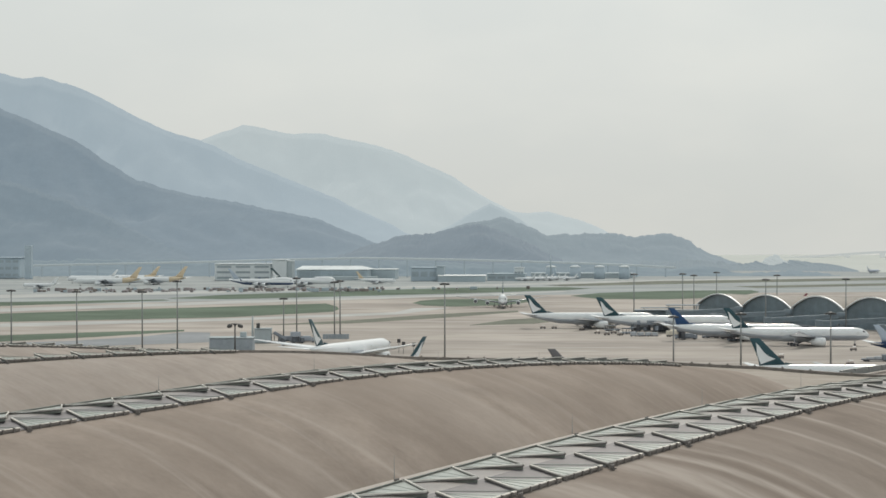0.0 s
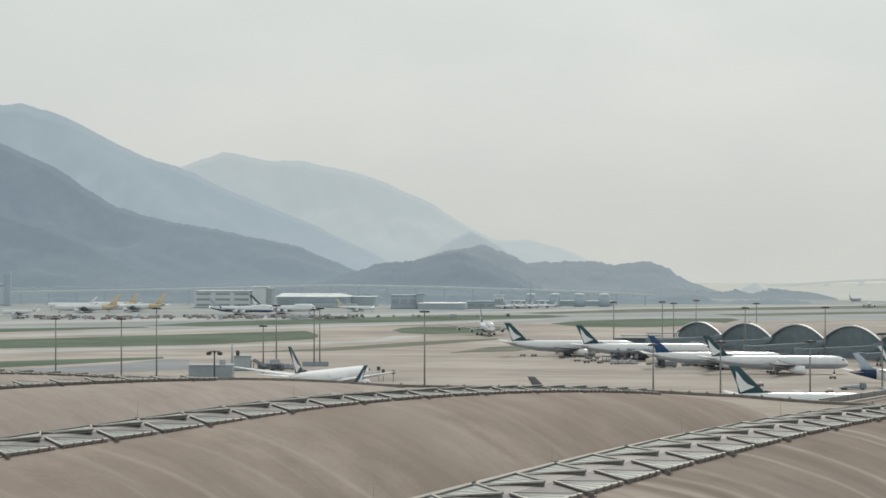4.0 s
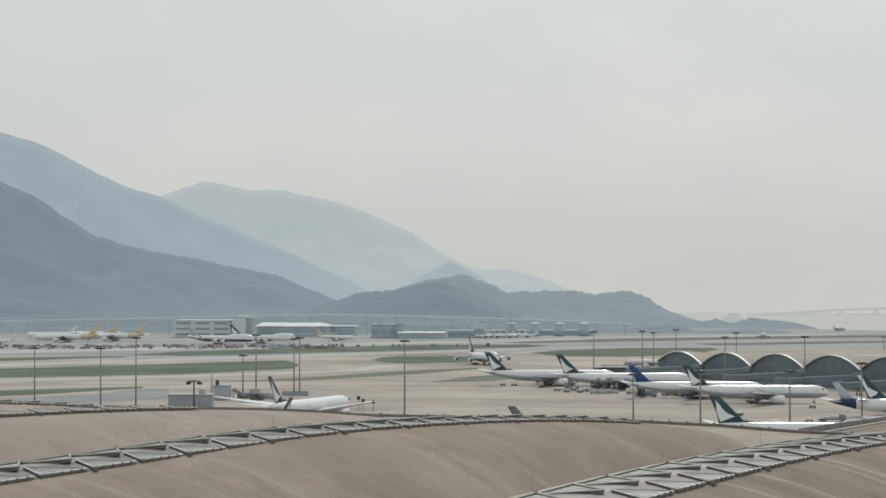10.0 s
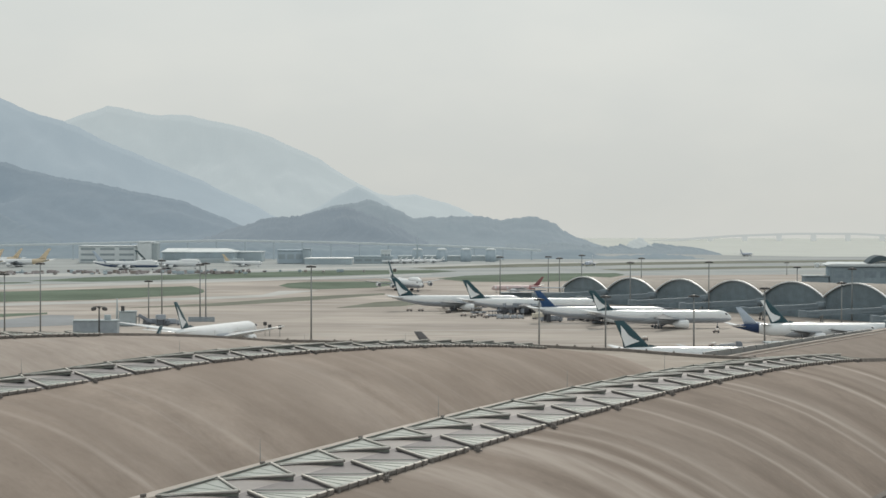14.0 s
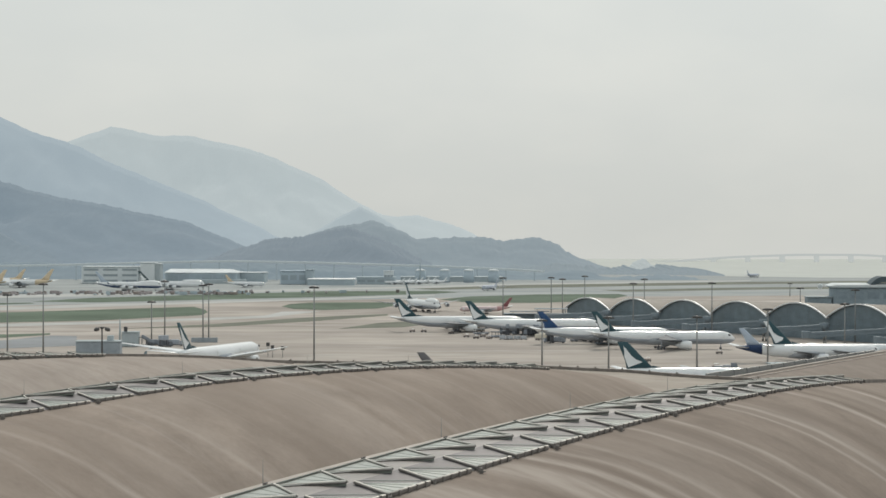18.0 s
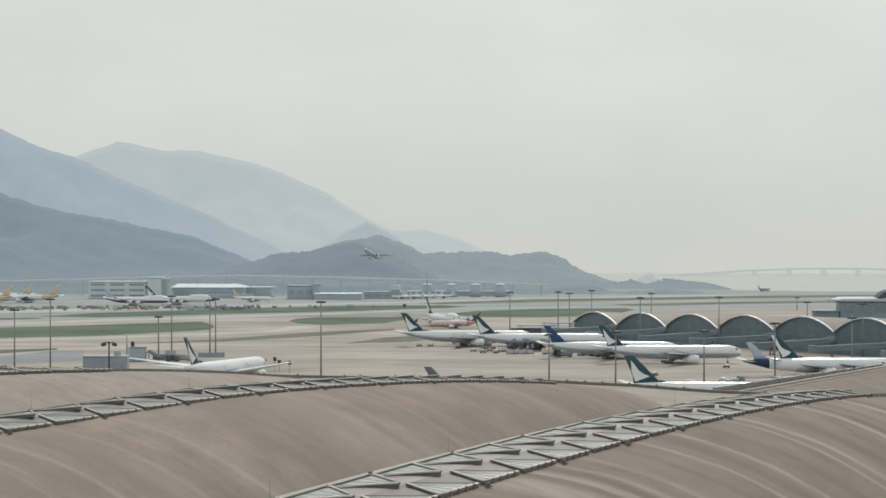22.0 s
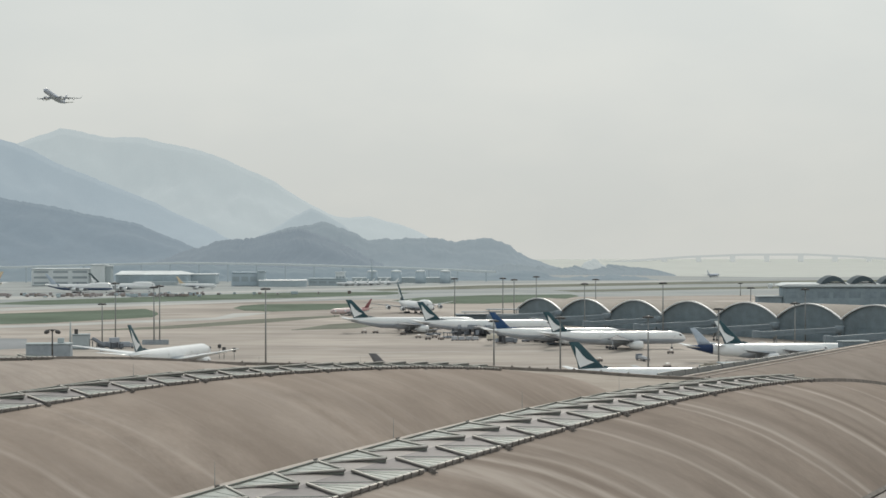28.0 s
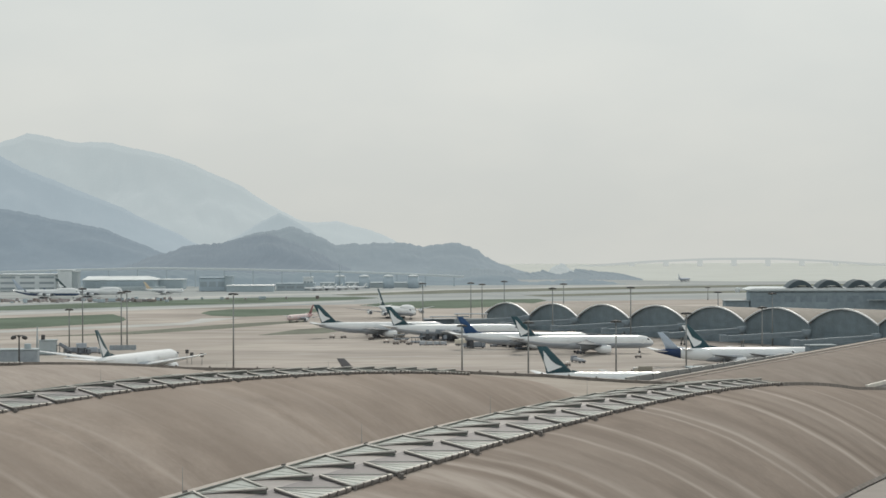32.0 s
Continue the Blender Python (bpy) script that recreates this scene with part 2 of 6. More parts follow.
# fins, tyres, dark metal, walls and equipment: haze is put into their colours
M = {
    "concrete": material("apron_concrete", (0.370, 0.334, 0.302), 0.85, vary=0.3, scale=0.011, fine=2.6, stretch=(0.55, 1.0, 1), spec=0.12),
    "asphalt": material("runway_asphalt", (0.25, 0.265, 0.28), 0.85, vary=0.15, scale=0.02, spec=0.12),
    "taxiway": material("taxiway_pale", (0.43, 0.435, 0.425), 0.85, vary=0.15, scale=0.02, spec=0.12),
    "grass": material("airfield_grass", (0.108, 0.145, 0.108), 0.95, vary=0.3, scale=0.015, fine=12, spec=0.12),
    "drygrass": material("dry_grass", (0.16, 0.17, 0.138), 0.95, vary=0.3, scale=0.02, fine=12, spec=0.12),
    # pale water colour holds the haze over the sea
    "water": material("sea_water", (0.49, 0.51, 0.487), 0.9, spec=0.1, vary=0.05, scale=0.01),
    "white": material("aircraft_white", (0.79, 0.81, 0.82), 0.2, vary=0.04, scale=0.2),
    "wing": material("wing_grey", (0.22, 0.245, 0.275), 0.32, 0.2, vary=0.08, scale=0.3),
    # darker copy of the wing grey, with shade under the wing put in
    "wing_dark": material("wing_grey_in_shade", (0.115, 0.13, 0.145), 0.6, vary=0.1, scale=0.3, spec=0.2),
    # far glass, pane and wall tones carry haze in their colour
    "hazy_glass": material("far_window_haze_tint", (0.30, 0.35, 0.38), 0.3, vary=0.1, scale=0.5),
    "far_pane": material("far_concourse_pane_haze_tint", (0.225, 0.28, 0.32), 0.4, vary=0.2, scale=0.2, spec=0.15),
    "far_wall": material("far_concourse_wall_haze_tint", (0.255, 0.315, 0.355), 0.7, vary=0.2, scale=0.06, spec=0.1),
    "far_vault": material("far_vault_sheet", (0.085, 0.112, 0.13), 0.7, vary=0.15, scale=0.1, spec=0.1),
    "belly": material("aircraft_grey", (0.43, 0.46, 0.50), 0.4, vary=0.06, scale=0.2),
    # grey paint of the underside with the shade below the fuselage put in
    "under": material("aircraft_underside_shade_grey", (0.37, 0.40, 0.445), 0.35, vary=0.06, scale=0.2, spec=0.3),
    "green": material("fin_green", (0.042, 0.09, 0.108), 0.35, vary=0.06, scale=0.3, spec=0.2),
    "navy": material("fin_navy", (0.03, 0.055, 0.125), 0.35, vary=0.06, scale=0.3, spec=0.2),
    "blue": material("fin_blue", (0.035, 0.085, 0.195), 0.35, vary=0.06, scale=0.3, spec=0.2),
    "yellow": material("fin_yellow", (0.68, 0.56, 0.40), 0.45, vary=0.06, scale=0.3, spec=0.2),
    "red": material("fin_red", (0.27, 0.115, 0.125), 0.4, vary=0.06, scale=0.3, spec=0.2),
    "pink": material("fuselage_rose", (0.55, 0.33, 0.33), 0.4, vary=0.06, scale=0.3),
    "rose": material("rose_white_paint", (0.66, 0.53, 0.53), 0.4, vary=0.06, scale=0.3),
    "dark": material("dark_metal", (0.13, 0.139, 0.155), 0.5, 0.3, vary=0.2, scale=1.0),
    "tyre": material("tyre_rubber", (0.095, 0.10, 0.11), 0.85, vary=0.2, scale=2.0),
    "galv": material("galvanised_steel", (0.26, 0.27, 0.27), 0.5, 0.5, vary=0.15, scale=1.5),
    "sky_paint": material("pale_blue_paint", (0.44, 0.51, 0.60), 0.35, vary=0.06, scale=0.3),
    # tree belt and viaduct piers glow: haze put in as emission
    "belt": material("tree_belt_haze_glow", (0.03, 0.04, 0.04), 1.0, vary=0.3, scale=0.03, fine=6, glow=(0.195, 0.242, 0.272)),
    "pier": material("viaduct_pier_haze_glow", (0.08, 0.09, 0.09), 0.9, vary=0.1, scale=0.1, glow=(0.185, 0.228, 0.25), spec=0.1),
    "lamp": material("lamp_housing", (0.075, 0.075, 0.075), 0.5, 0.2, vary=0.2, scale=2.0),
    "gable": material("gable_glazing", (0.145, 0.194, 0.224), 0.3, vary=0.2, scale=0.15),
    "wall": material("terminal_wall", (0.175, 0.22, 0.25), 0.5, vary=0.2, scale=0.1, spec=0.1),
    "fascia": material("white_fascia", (0.80, 0.82, 0.83), 0.5, 0.35, vary=0.06, scale=0.3),
    "bldg": material("building_pale", (0.66, 0.70, 0.715), 0.8, vary=0.1, scale=0.05, spec=0.1),
    "bldg_grey": material("building_grey", (0.41, 0.46, 0.48), 0.8, vary=0.15, scale=0.05, spec=0.1),
    "glass_far": material("window_glass", (0.09, 0.11, 0.125), 0.15, vary=0.1, scale=0.5),
    # glow stands in for the haze before the viaduct
    "viaduct": material("viaduct_haze_glow", (0.34, 0.36, 0.36), 0.9, vary=0.1, scale=0.05, glow=(0.16, 0.19, 0.20), spec=0.1),
    "beam": material("skylight_beam", (0.66, 0.63, 0.58), 0.5, vary=0.12, scale=0.8, spec=0.1),
    "blade": material("skylight_blade", (0.60, 0.58, 0.54), 0.5, vary=0.12, scale=0.8, spec=0.1),
    "kerb": material("skylight_kerb", (0.21, 0.19, 0.173), 0.6, vary=0.25, scale=1.2, spec=0.1),
    # one walkway in two tones: shaded lavender and lit tan put into colour
    "walkway": material("roof_walkway", (0.175, 0.163, 0.168), 0.55, vary=0.2, scale=0.4, spec=0.18),
    "walkway_lit": material("roof_walkway_lit", (0.262, 0.235, 0.222), 0.38, vary=0.25, scale=0.4, spec=0.24),
    "flashing": material("roof_flashing", (0.365, 0.322, 0.288), 0.6, vary=0.15, scale=0.5, spec=0.2),
    "glass": material("skylight_glass", (0.31, 0.335, 0.305), 0.35, vary=0.12, scale=0.5),
    "truck": material("vehicle_paint", (0.45, 0.42, 0.36), 0.5, vary=0.1, scale=1.0, spread=0.5, spec=0.1),
    # bridge deck and piers: haze given as emission, no lamp
    "haze_far": material("sea_bridge_haze_glow", (0.02, 0.025, 0.025), 1.0, vary=0.05, scale=0.004, glow=(0.468, 0.498, 0.484), spec=0.0),
    "haze_pier": material("sea_bridge_pier_haze_glow", (0.02, 0.025, 0.025), 1.0, vary=0.05, scale=0.004, glow=(0.485, 0.515, 0.50), spec=0.0),
    # far ground turned bluish grey: haze put into its colour
    "far_ground": material("far_airfield_haze", (0.32, 0.342, 0.345), 0.9, vary=0.24, scale=0.012, fine=9, stretch=(0.3, 1.6, 1), spec=0.12),
    "gate": material("gate_house_cladding", (0.33, 0.372, 0.41), 0.6, vary=0.12, scale=0.4, spec=0.1),
    # cladding tones of the far buildings, with haze put into the base colour
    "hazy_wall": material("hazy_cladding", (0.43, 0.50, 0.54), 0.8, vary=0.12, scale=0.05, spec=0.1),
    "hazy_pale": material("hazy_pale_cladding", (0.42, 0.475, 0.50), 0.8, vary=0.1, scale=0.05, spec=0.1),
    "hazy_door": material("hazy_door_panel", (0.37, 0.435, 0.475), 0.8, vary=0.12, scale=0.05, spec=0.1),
    "haze_block": material("far_cladding_haze_tint", (0.45, 0.53, 0.59), 0.8, vary=0.08, scale=0.05, spec=0.1),
    "gse": material("ground_equipment_grey", (0.28, 0.31, 0.35), 0.6, vary=0.15, scale=0.8, spread=0.45, spec=0.1),
    # freighter navy and green, made paler by haze put into the paint
    "hazy_navy": material("navy_paint_haze_tint", (0.085, 0.12, 0.20), 0.5, vary=0.08, scale=0.3, spec=0.2),
    "hazy_green": material("green_paint_haze_tint", (0.075, 0.11, 0.12), 0.5, vary=0.08, scale=0.3, spec=0.2),
    "skirt": material("skylight_skirt", (0.2, 0.187, 0.178), 0.6, vary=0.2, scale=1.2, spec=0.1),
    "glass_bar": material("skylight_glazing_bar", (0.27, 0.292, 0.272), 0.5, vary=0.1, scale=1.0, spec=0.1),
    "fin_grey": material("fin_grey", (0.165, 0.16, 0.165), 0.5, vary=0.08, scale=0.3, spec=0.2),
    # white aircraft far off: shade and haze put into a grey-blue tone
    "climber": material("white_shade_haze_tone", (0.45, 0.49, 0.57), 0.4, vary=0.06, scale=0.3),
    "orange": material("container_tan", (0.27, 0.235, 0.215), 0.7, vary=0.15, scale=0.4, spread=0.35, spec=0.1),
    "clutter": material("load_pinkish_grey", (0.36, 0.325, 0.325), 0.7, vary=0.15, scale=0.4, spread=0.3, spec=0.1),
    "gutter": material("valley_gutter", (0.205, 0.182, 0.163), 0.5, vary=0.12, scale=0.4, spec=0.1),
    "bridge_tube": material("boarding_bridge_panel", (0.205, 0.248, 0.28), 0.5, vary=0.1, scale=0.4, spec=0.1),
}


def streak_over(m, layers):
    """Adds long worn streaks to a ground material: scale, from, to, tint, amount."""
    n, l = m.node_tree.nodes, m.node_tree.links
    b = n["Principled BSDF"]
    last = b.inputs["Base Color"].links[0].from_socket
    tc = n.new("ShaderNodeTexCoord")
    for scale, low, high, tint, amount in layers:
        mp, nz, rp, mx = n.new("ShaderNodeMapping"), n.new("ShaderNodeTexNoise"), n.new("ShaderNodeMapRange"), n.new("ShaderNodeMix")
        mp.inputs["Scale"].default_value = scale
        mp.inputs["Rotation"].default_value = (0, 0, radians(4))
        nz.inputs["Scale"].default_value, nz.inputs["Detail"].default_value = 1.0, 3.0
        l.new(tc.outputs["Object"], mp.inputs[0])
        l.new(mp.outputs[0], nz.inputs["Vector"])
        rp.inputs["From Min"].default_value, rp.inputs["From Max"].default_value, rp.inputs["To Max"].default_value = low, high, amount
        l.new(nz.outputs["Fac"], rp.inputs["Value"])
        mx.data_type = "RGBA"
        l.new(rp.outputs[0], mx.inputs["Factor"])
        l.new(last, mx.inputs[6])
        mx.inputs[7].default_value = (*tint, 1)
        last = mx.outputs[2]
    l.new(last, b.inputs["Base Color"])


streak_over(M["concrete"], (((0.012, 0.035, 0), 0.5, 0.68, (0.27, 0.243, 0.222), 0.75), ((0.02, 0.05, 0), 0.56, 0.72, (0.46, 0.43, 0.40), 0.7), ((0.03, 0.16, 0), 0.56, 0.7, (0.25, 0.228, 0.212), 0.6)))
streak_over(M["far_ground"], (((0.008, 0.03, 0), 0.5, 0.66, (0.26, 0.285, 0.29), 0.7), ((0.02, 0.06, 0), 0.56, 0.7, (0.42, 0.425, 0.41), 0.6)))
streak_over(M["taxiway"], (((0.015, 0.05, 0), 0.5, 0.68, (0.34, 0.345, 0.335), 0.7),))


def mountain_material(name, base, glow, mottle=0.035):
    """Slopes whose haze is put in as emitted blue-grey, with woods and clearings as faint mottling."""
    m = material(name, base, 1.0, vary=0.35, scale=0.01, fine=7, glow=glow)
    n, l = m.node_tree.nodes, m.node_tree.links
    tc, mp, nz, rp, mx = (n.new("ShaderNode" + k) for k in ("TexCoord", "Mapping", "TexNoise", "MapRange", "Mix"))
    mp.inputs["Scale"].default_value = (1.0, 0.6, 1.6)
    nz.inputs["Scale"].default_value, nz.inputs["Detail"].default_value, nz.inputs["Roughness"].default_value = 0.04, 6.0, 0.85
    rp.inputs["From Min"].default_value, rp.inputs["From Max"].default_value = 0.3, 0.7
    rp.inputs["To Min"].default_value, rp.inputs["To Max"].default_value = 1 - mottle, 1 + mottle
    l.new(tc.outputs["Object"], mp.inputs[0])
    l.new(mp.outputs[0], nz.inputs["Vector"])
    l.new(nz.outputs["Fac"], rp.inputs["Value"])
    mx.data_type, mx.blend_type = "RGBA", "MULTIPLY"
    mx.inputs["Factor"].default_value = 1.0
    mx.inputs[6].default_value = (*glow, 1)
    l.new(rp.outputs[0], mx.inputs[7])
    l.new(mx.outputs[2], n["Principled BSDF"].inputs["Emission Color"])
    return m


# ---- mesh helpers ----


def thing(name, label, category, group="", kind="", at=(0, 0, 0), turn=0.0):
    ob = new(name)
    ob.matrix_basis = pose(*at, 0, 0, turn)
    return tagged(ob, label, category, group, kind)


def mesh_of(name, verts, faces, mat, smooth=False):
    me = bpy.data.meshes.new(name)
    me.from_pydata([tuple(v) for v in verts], [], faces)
    me.materials.append(mat)
    bm = bmesh.new()
    bm.from_mesh(me)
    bmesh.ops.recalc_face_normals(bm, faces=bm.faces)
    bm.to_mesh(me)
    bm.free()
    if smooth:
        me.polygons.foreach_set("use_smooth", [True] * len(me.polygons))
    return me


def part(name, me, parent, label="", m=None):
    ob = new(name, me)
    if parent is not None:
        ob.parent = parent
    if m is not None:
        ob.matrix_basis = m
    if label:
        tagged(ob, label)
    return ob


def box_data(x0, x1, y0, y1, z0, z1):
    v = [(x, y, z) for z in (z0, z1) for y in (y0, y1) for x in (x0, x1)]
    f = [(0, 1, 3, 2), (4, 6, 7, 5), (0, 4, 5, 1), (1, 5, 7, 3), (3, 7, 6, 2), (2, 6, 4, 0)]
    return v, f


def box(name, dims, mat):
    """A block with a small bevel; dims: x0, x1, y0, y1, z0, z1."""
    v, f = box_data(*dims)
    me = mesh_of(name, v, f, mat)
    bm = bmesh.new()
    bm.from_mesh(me)
    w = 0.06 * min(dims[1] - dims[0], dims[3] - dims[2], dims[5] - dims[4])
    bmesh.ops.bevel(bm, geom=bm.edges[:], offset=w, segments=1, affect="EDGES")
    bm.to_mesh(me)
    bm.free()
    return me


def boxes(name, list_of_dims, mat):
    v, f = [], []
    for d in list_of_dims:
        a, b = box_data(*d)
        f += [tuple(i + len(v) for i in q) for q in b]
        v += a
    return mesh_of(name, v, f, mat)


def loft(name, rings, mat, smooth=True, closed=True):
    """A skin through rings of equal length, capped at both ends."""
    n = len(rings[0])
    v = [p for r in rings for p in r]
    f = []
    for i in range(len(rings) - 1):
        for j in range(n if closed else n - 1):
            k = (j + 1) % n
            f.append((i * n + j, i * n + k, (i + 1) * n + k, (i + 1) * n + j))
    if closed:
        f.append(tuple(range(n)))
        f.append(tuple((len(rings) - 1) * n + j for j in range(n)))
    return mesh_of(name, v, f, mat, smooth)


def ring_x(x, y, z, ry, rz, n=20):
    return [(x, y + ry * math.cos(2 * math.pi * j / n), z + rz * math.sin(2 * math.pi * j / n)) for j in range(n)]


def ring_z(x, y, z, r, n=10):
    return [(x + r * math.cos(2 * math.pi * j / n), y + r * math.sin(2 * math.pi * j / n), z) for j in range(n)]


def slab(name, outline, z0, z1, mat):
    """A flat piece with the given outline in plan."""
    n = len(outline)
    v = [(x, y, z0) for x, y in outline] + [(x, y, z1) for x, y in outline]
    f = [tuple(range(n)), tuple(range(n, 2 * n))] + [(j, (j + 1) % n, n + (j + 1) % n, n + j) for j in range(n)]
    return mesh_of(name, v, f, mat)


# ---- ground ----
ground = tagged(part("ground", slab("ground", [(-4000, -600), (4000, -600), (4000, 2760), (1200, 2760), (500, 2740), (300, 2900), (-4000, 3300)], -2.0, 0.0, M["concrete"]), None),
                "wide sunlit tan concrete apron and taxiways", "apron", kind="structure")
sea = tagged(part("water", slab("water", [(-9000, -3000), (9000, -3000), (9000, 4950), (-9000, 4950)], -6.0, -4.0, M["water"]), None),
             "pale hazy sea beyond the airfield", "sea", kind="structure")


def lawn(outline, mat, z=0.1, label="mown green airfield grass between the taxiways", name="grass_patch", category="grass"):
    return tagged(part(name, slab(name, outline, -0.4, z, mat), None), label, category, kind="structure")


lawn([(-521.0, 1287.9), (-412.0, 1427.3), (-272.8, 1562.6), (-203.1, 1629.9), (-186.6, 1564.7), (-179.6, 1520.5), (-177.6, 1468.3), (-239.5, 1372.1), (-375.4, 1300.5), (-482.6, 1193.1)], M["grass"])
lawn([(-404.8, 1078.3), (-327.3, 1133.8), (-278.2, 1173.4), (-235.0, 1201.5), (-231.7, 1184.9), (-266.5, 1123.8), (-309.2, 1070.8), (-369.0, 982.9)], M["grass"])
lawn([(-200.3, 1259.7), (-149.4, 1327.9), (-96.9, 1431.3), (-44.1, 1492.3), (-43.4, 1466.9), (-92.6, 1367.7), (-144.9, 1288.0)], M["drygrass"])
lawn([(-67.5, 1264.0), (-46.1, 1343.5), (-27.2, 1369.7), (-5.2, 1370.3), (-8.8, 1336.3), (-28.1, 1287.9)], M["drygrass"])
lawn([(-356.9, 1746.8), (-322.2, 1845.9), (-128.1, 2061.7), (-13.7, 2092.9), (12.1, 2043.8), (-13.0, 1987.2), (-116.9, 1881.7), (-301.4, 1726.7)], M["grass"])
lawn([(-571.1, 1521.4), (-477.8, 1655.6), (-353.6, 1718.6), (-344.6, 1698.2), (-453.1, 1569.9), (-532.7, 1419.1)], M["grass"])
lawn([(-134.3, 1644.0), (-131.4, 1695.9), (-117.2, 1730.3), (-78.9, 1738.1), (-45.1, 1738.8), (-36.9, 1691.3), (-55.0, 1602.9), (-97.4, 1566.9), (-121.0, 1589.5)], M["grass"])
lawn([(-6.9, 1820.0), (19.1, 1900.4), (85.0, 1970.4), (167.6, 1989.5), (171.1, 1936.5), (136.3, 1792.6), (74.8, 1734.2), (17.5, 1740.0)], M["grass"])
lawn([(-38.2, 2166.1), (87.7, 2330.0), (365.9, 2490.4), (615.0, 2578.0), (594.1, 2490.4), (349.9, 2381.9), (82.8, 2200.1), (-13.9, 2123.8)], M["drygrass"])
lawn([(161.6, 2125.4), (328.4, 2235.7), (550.5, 2307.4), (533.7, 2237.0), (315.5, 2147.8), (179.7, 2065.1)], M["drygrass"])
lawn([(-377.8, 1006.3), (-274.0, 1077.6), (-244.2, 1124.6), (-228.5, 1175.1), (-213.4, 1169.2), (-195.2, 1069.7), (-239.9, 1036.5), (-274.5, 950.8)], M["asphalt"], 0.06, "dark grey service road beside the apron", "road", "road")
for outline in ([(-558.5, 1380.8), (-438.5, 1519.3), (-293.1, 1679.2), (-152.2, 1802.2), (-12.8, 1960.1), (-12.7, 1933.9), (-149.1, 1765.2), (-283.1, 1621.9), (-421.9, 1461.7), (-534.0, 1320.2)],
                [(-678.5, 1677.7), (-531.7, 1842.4), (-342.9, 1964.6), (-134.5, 2165.3), (117.1, 2407.7), (384.4, 2578.6), (377.7, 2533.7), (113.9, 2342.7), (-130.6, 2101.9), (-332.2, 1903.4), (-505.4, 1751.2), (-642.7, 1589.1)],
                [(-368.6, 1277.0), (-236.5, 1354.7), (-131.5, 1459.6), (-125.2, 1532.7), (-96.0, 1544.5), (-128.0, 1421.0), (-230.6, 1321.3), (-355.8, 1232.5)]):
    lawn(outline, M["taxiway"], 0.05, "pale worn concrete taxiway", "taxiway", "taxiway")

lawn([(-644.9, 1487.0), (-456.5, 1581.5), (-294.2, 1685.8), (11.0, 1867.5), (533.9, 2012.5), (754.5, 2738.0), (500.0, 2738.0), (300.0, 2895.0), (-94.0, 2960.0), (-1193.1, 2960.0)], M["far_ground"], 0.03, "grey runway concrete and asphalt with haze put into its colour", "runway_field", "runway")

# ---- distance ----


def mountain(name, ridge, depth, reach, mat, label, rough=0.05, seed=0.0, up=0.0, trees=1.0):
    """A range: a crest along x at the given depth, with spurs running down towards the airfield."""
    xs, zs = [p[0] for p in ridge], [p[1] for p in ridge]
    cols, rows = 300, 20
    v, f = [], []
    for i in range(cols + 1):
        x = xs[0] + (xs[-1] - xs[0]) * i / cols
        top = float(np.interp(x, xs, zs))
        top += up + 6 * (0.5 + 0.5 * trees) * noise.fractal(Vector((x * 0.012, seed, 3.1)), 0.9, 2.2, 5) + 2.2 * trees * noise.noise(Vector((x * 0.11, seed, 1.7))) + 1.6 * trees * noise.noise(Vector((x * 0.23, seed, 5.2)))
        for j in range(rows + 1):
            s = j / rows
            h = top * (1 - s) ** 1.15
            k = rough * top * math.sin(math.pi * min(1, s * 1.2))
            h += 3 * k * noise.fractal(Vector((x * 0.006, s * 2.2 + seed, seed)), 0.9, 2.0, 5)
            v.append((x + 60 * s * noise.noise(Vector((x * 0.004, s * 3, seed))), depth - reach * s, max(-5.0, h - 5)))
    # back slope
    n = rows + 1
    for i in range(cols):
        for j in range(rows):
            f.append((i * n + j, (i + 1) * n + j, (i + 1) * n + j + 1, i * n + j + 1))
    b = len(v)
    for i in range(cols + 1):
        x, y, z = v[i * n]
        v.append((x, y + 0.35 * max(z, 1), -5.0))
    for i in range(cols):
        f.append((i * n, b + i, b + i + 1, (i + 1) * n))
    me = mesh_of(name, v, f, mat, True)
    return tagged(part(name, me, None), label, "mountain", kind="structure")


# second colour of each slope is its haze, given off as glow
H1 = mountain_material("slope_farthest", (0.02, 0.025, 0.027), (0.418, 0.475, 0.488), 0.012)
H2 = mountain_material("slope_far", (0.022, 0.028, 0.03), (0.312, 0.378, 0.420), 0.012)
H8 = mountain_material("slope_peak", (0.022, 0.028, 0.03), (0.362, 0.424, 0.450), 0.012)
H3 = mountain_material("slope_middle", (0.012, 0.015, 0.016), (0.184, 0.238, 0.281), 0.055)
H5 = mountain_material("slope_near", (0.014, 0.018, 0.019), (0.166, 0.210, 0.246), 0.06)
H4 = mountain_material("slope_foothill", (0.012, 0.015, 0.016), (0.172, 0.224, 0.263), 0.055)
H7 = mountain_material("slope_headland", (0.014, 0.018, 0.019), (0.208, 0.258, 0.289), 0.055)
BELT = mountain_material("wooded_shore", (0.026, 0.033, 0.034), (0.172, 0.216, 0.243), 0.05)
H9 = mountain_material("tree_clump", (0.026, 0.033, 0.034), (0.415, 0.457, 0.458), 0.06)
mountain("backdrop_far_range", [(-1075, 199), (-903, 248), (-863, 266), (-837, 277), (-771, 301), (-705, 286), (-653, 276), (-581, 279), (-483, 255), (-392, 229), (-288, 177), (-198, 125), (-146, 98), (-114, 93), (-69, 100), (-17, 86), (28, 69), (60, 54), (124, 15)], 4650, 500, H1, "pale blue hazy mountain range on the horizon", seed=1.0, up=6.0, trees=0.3)
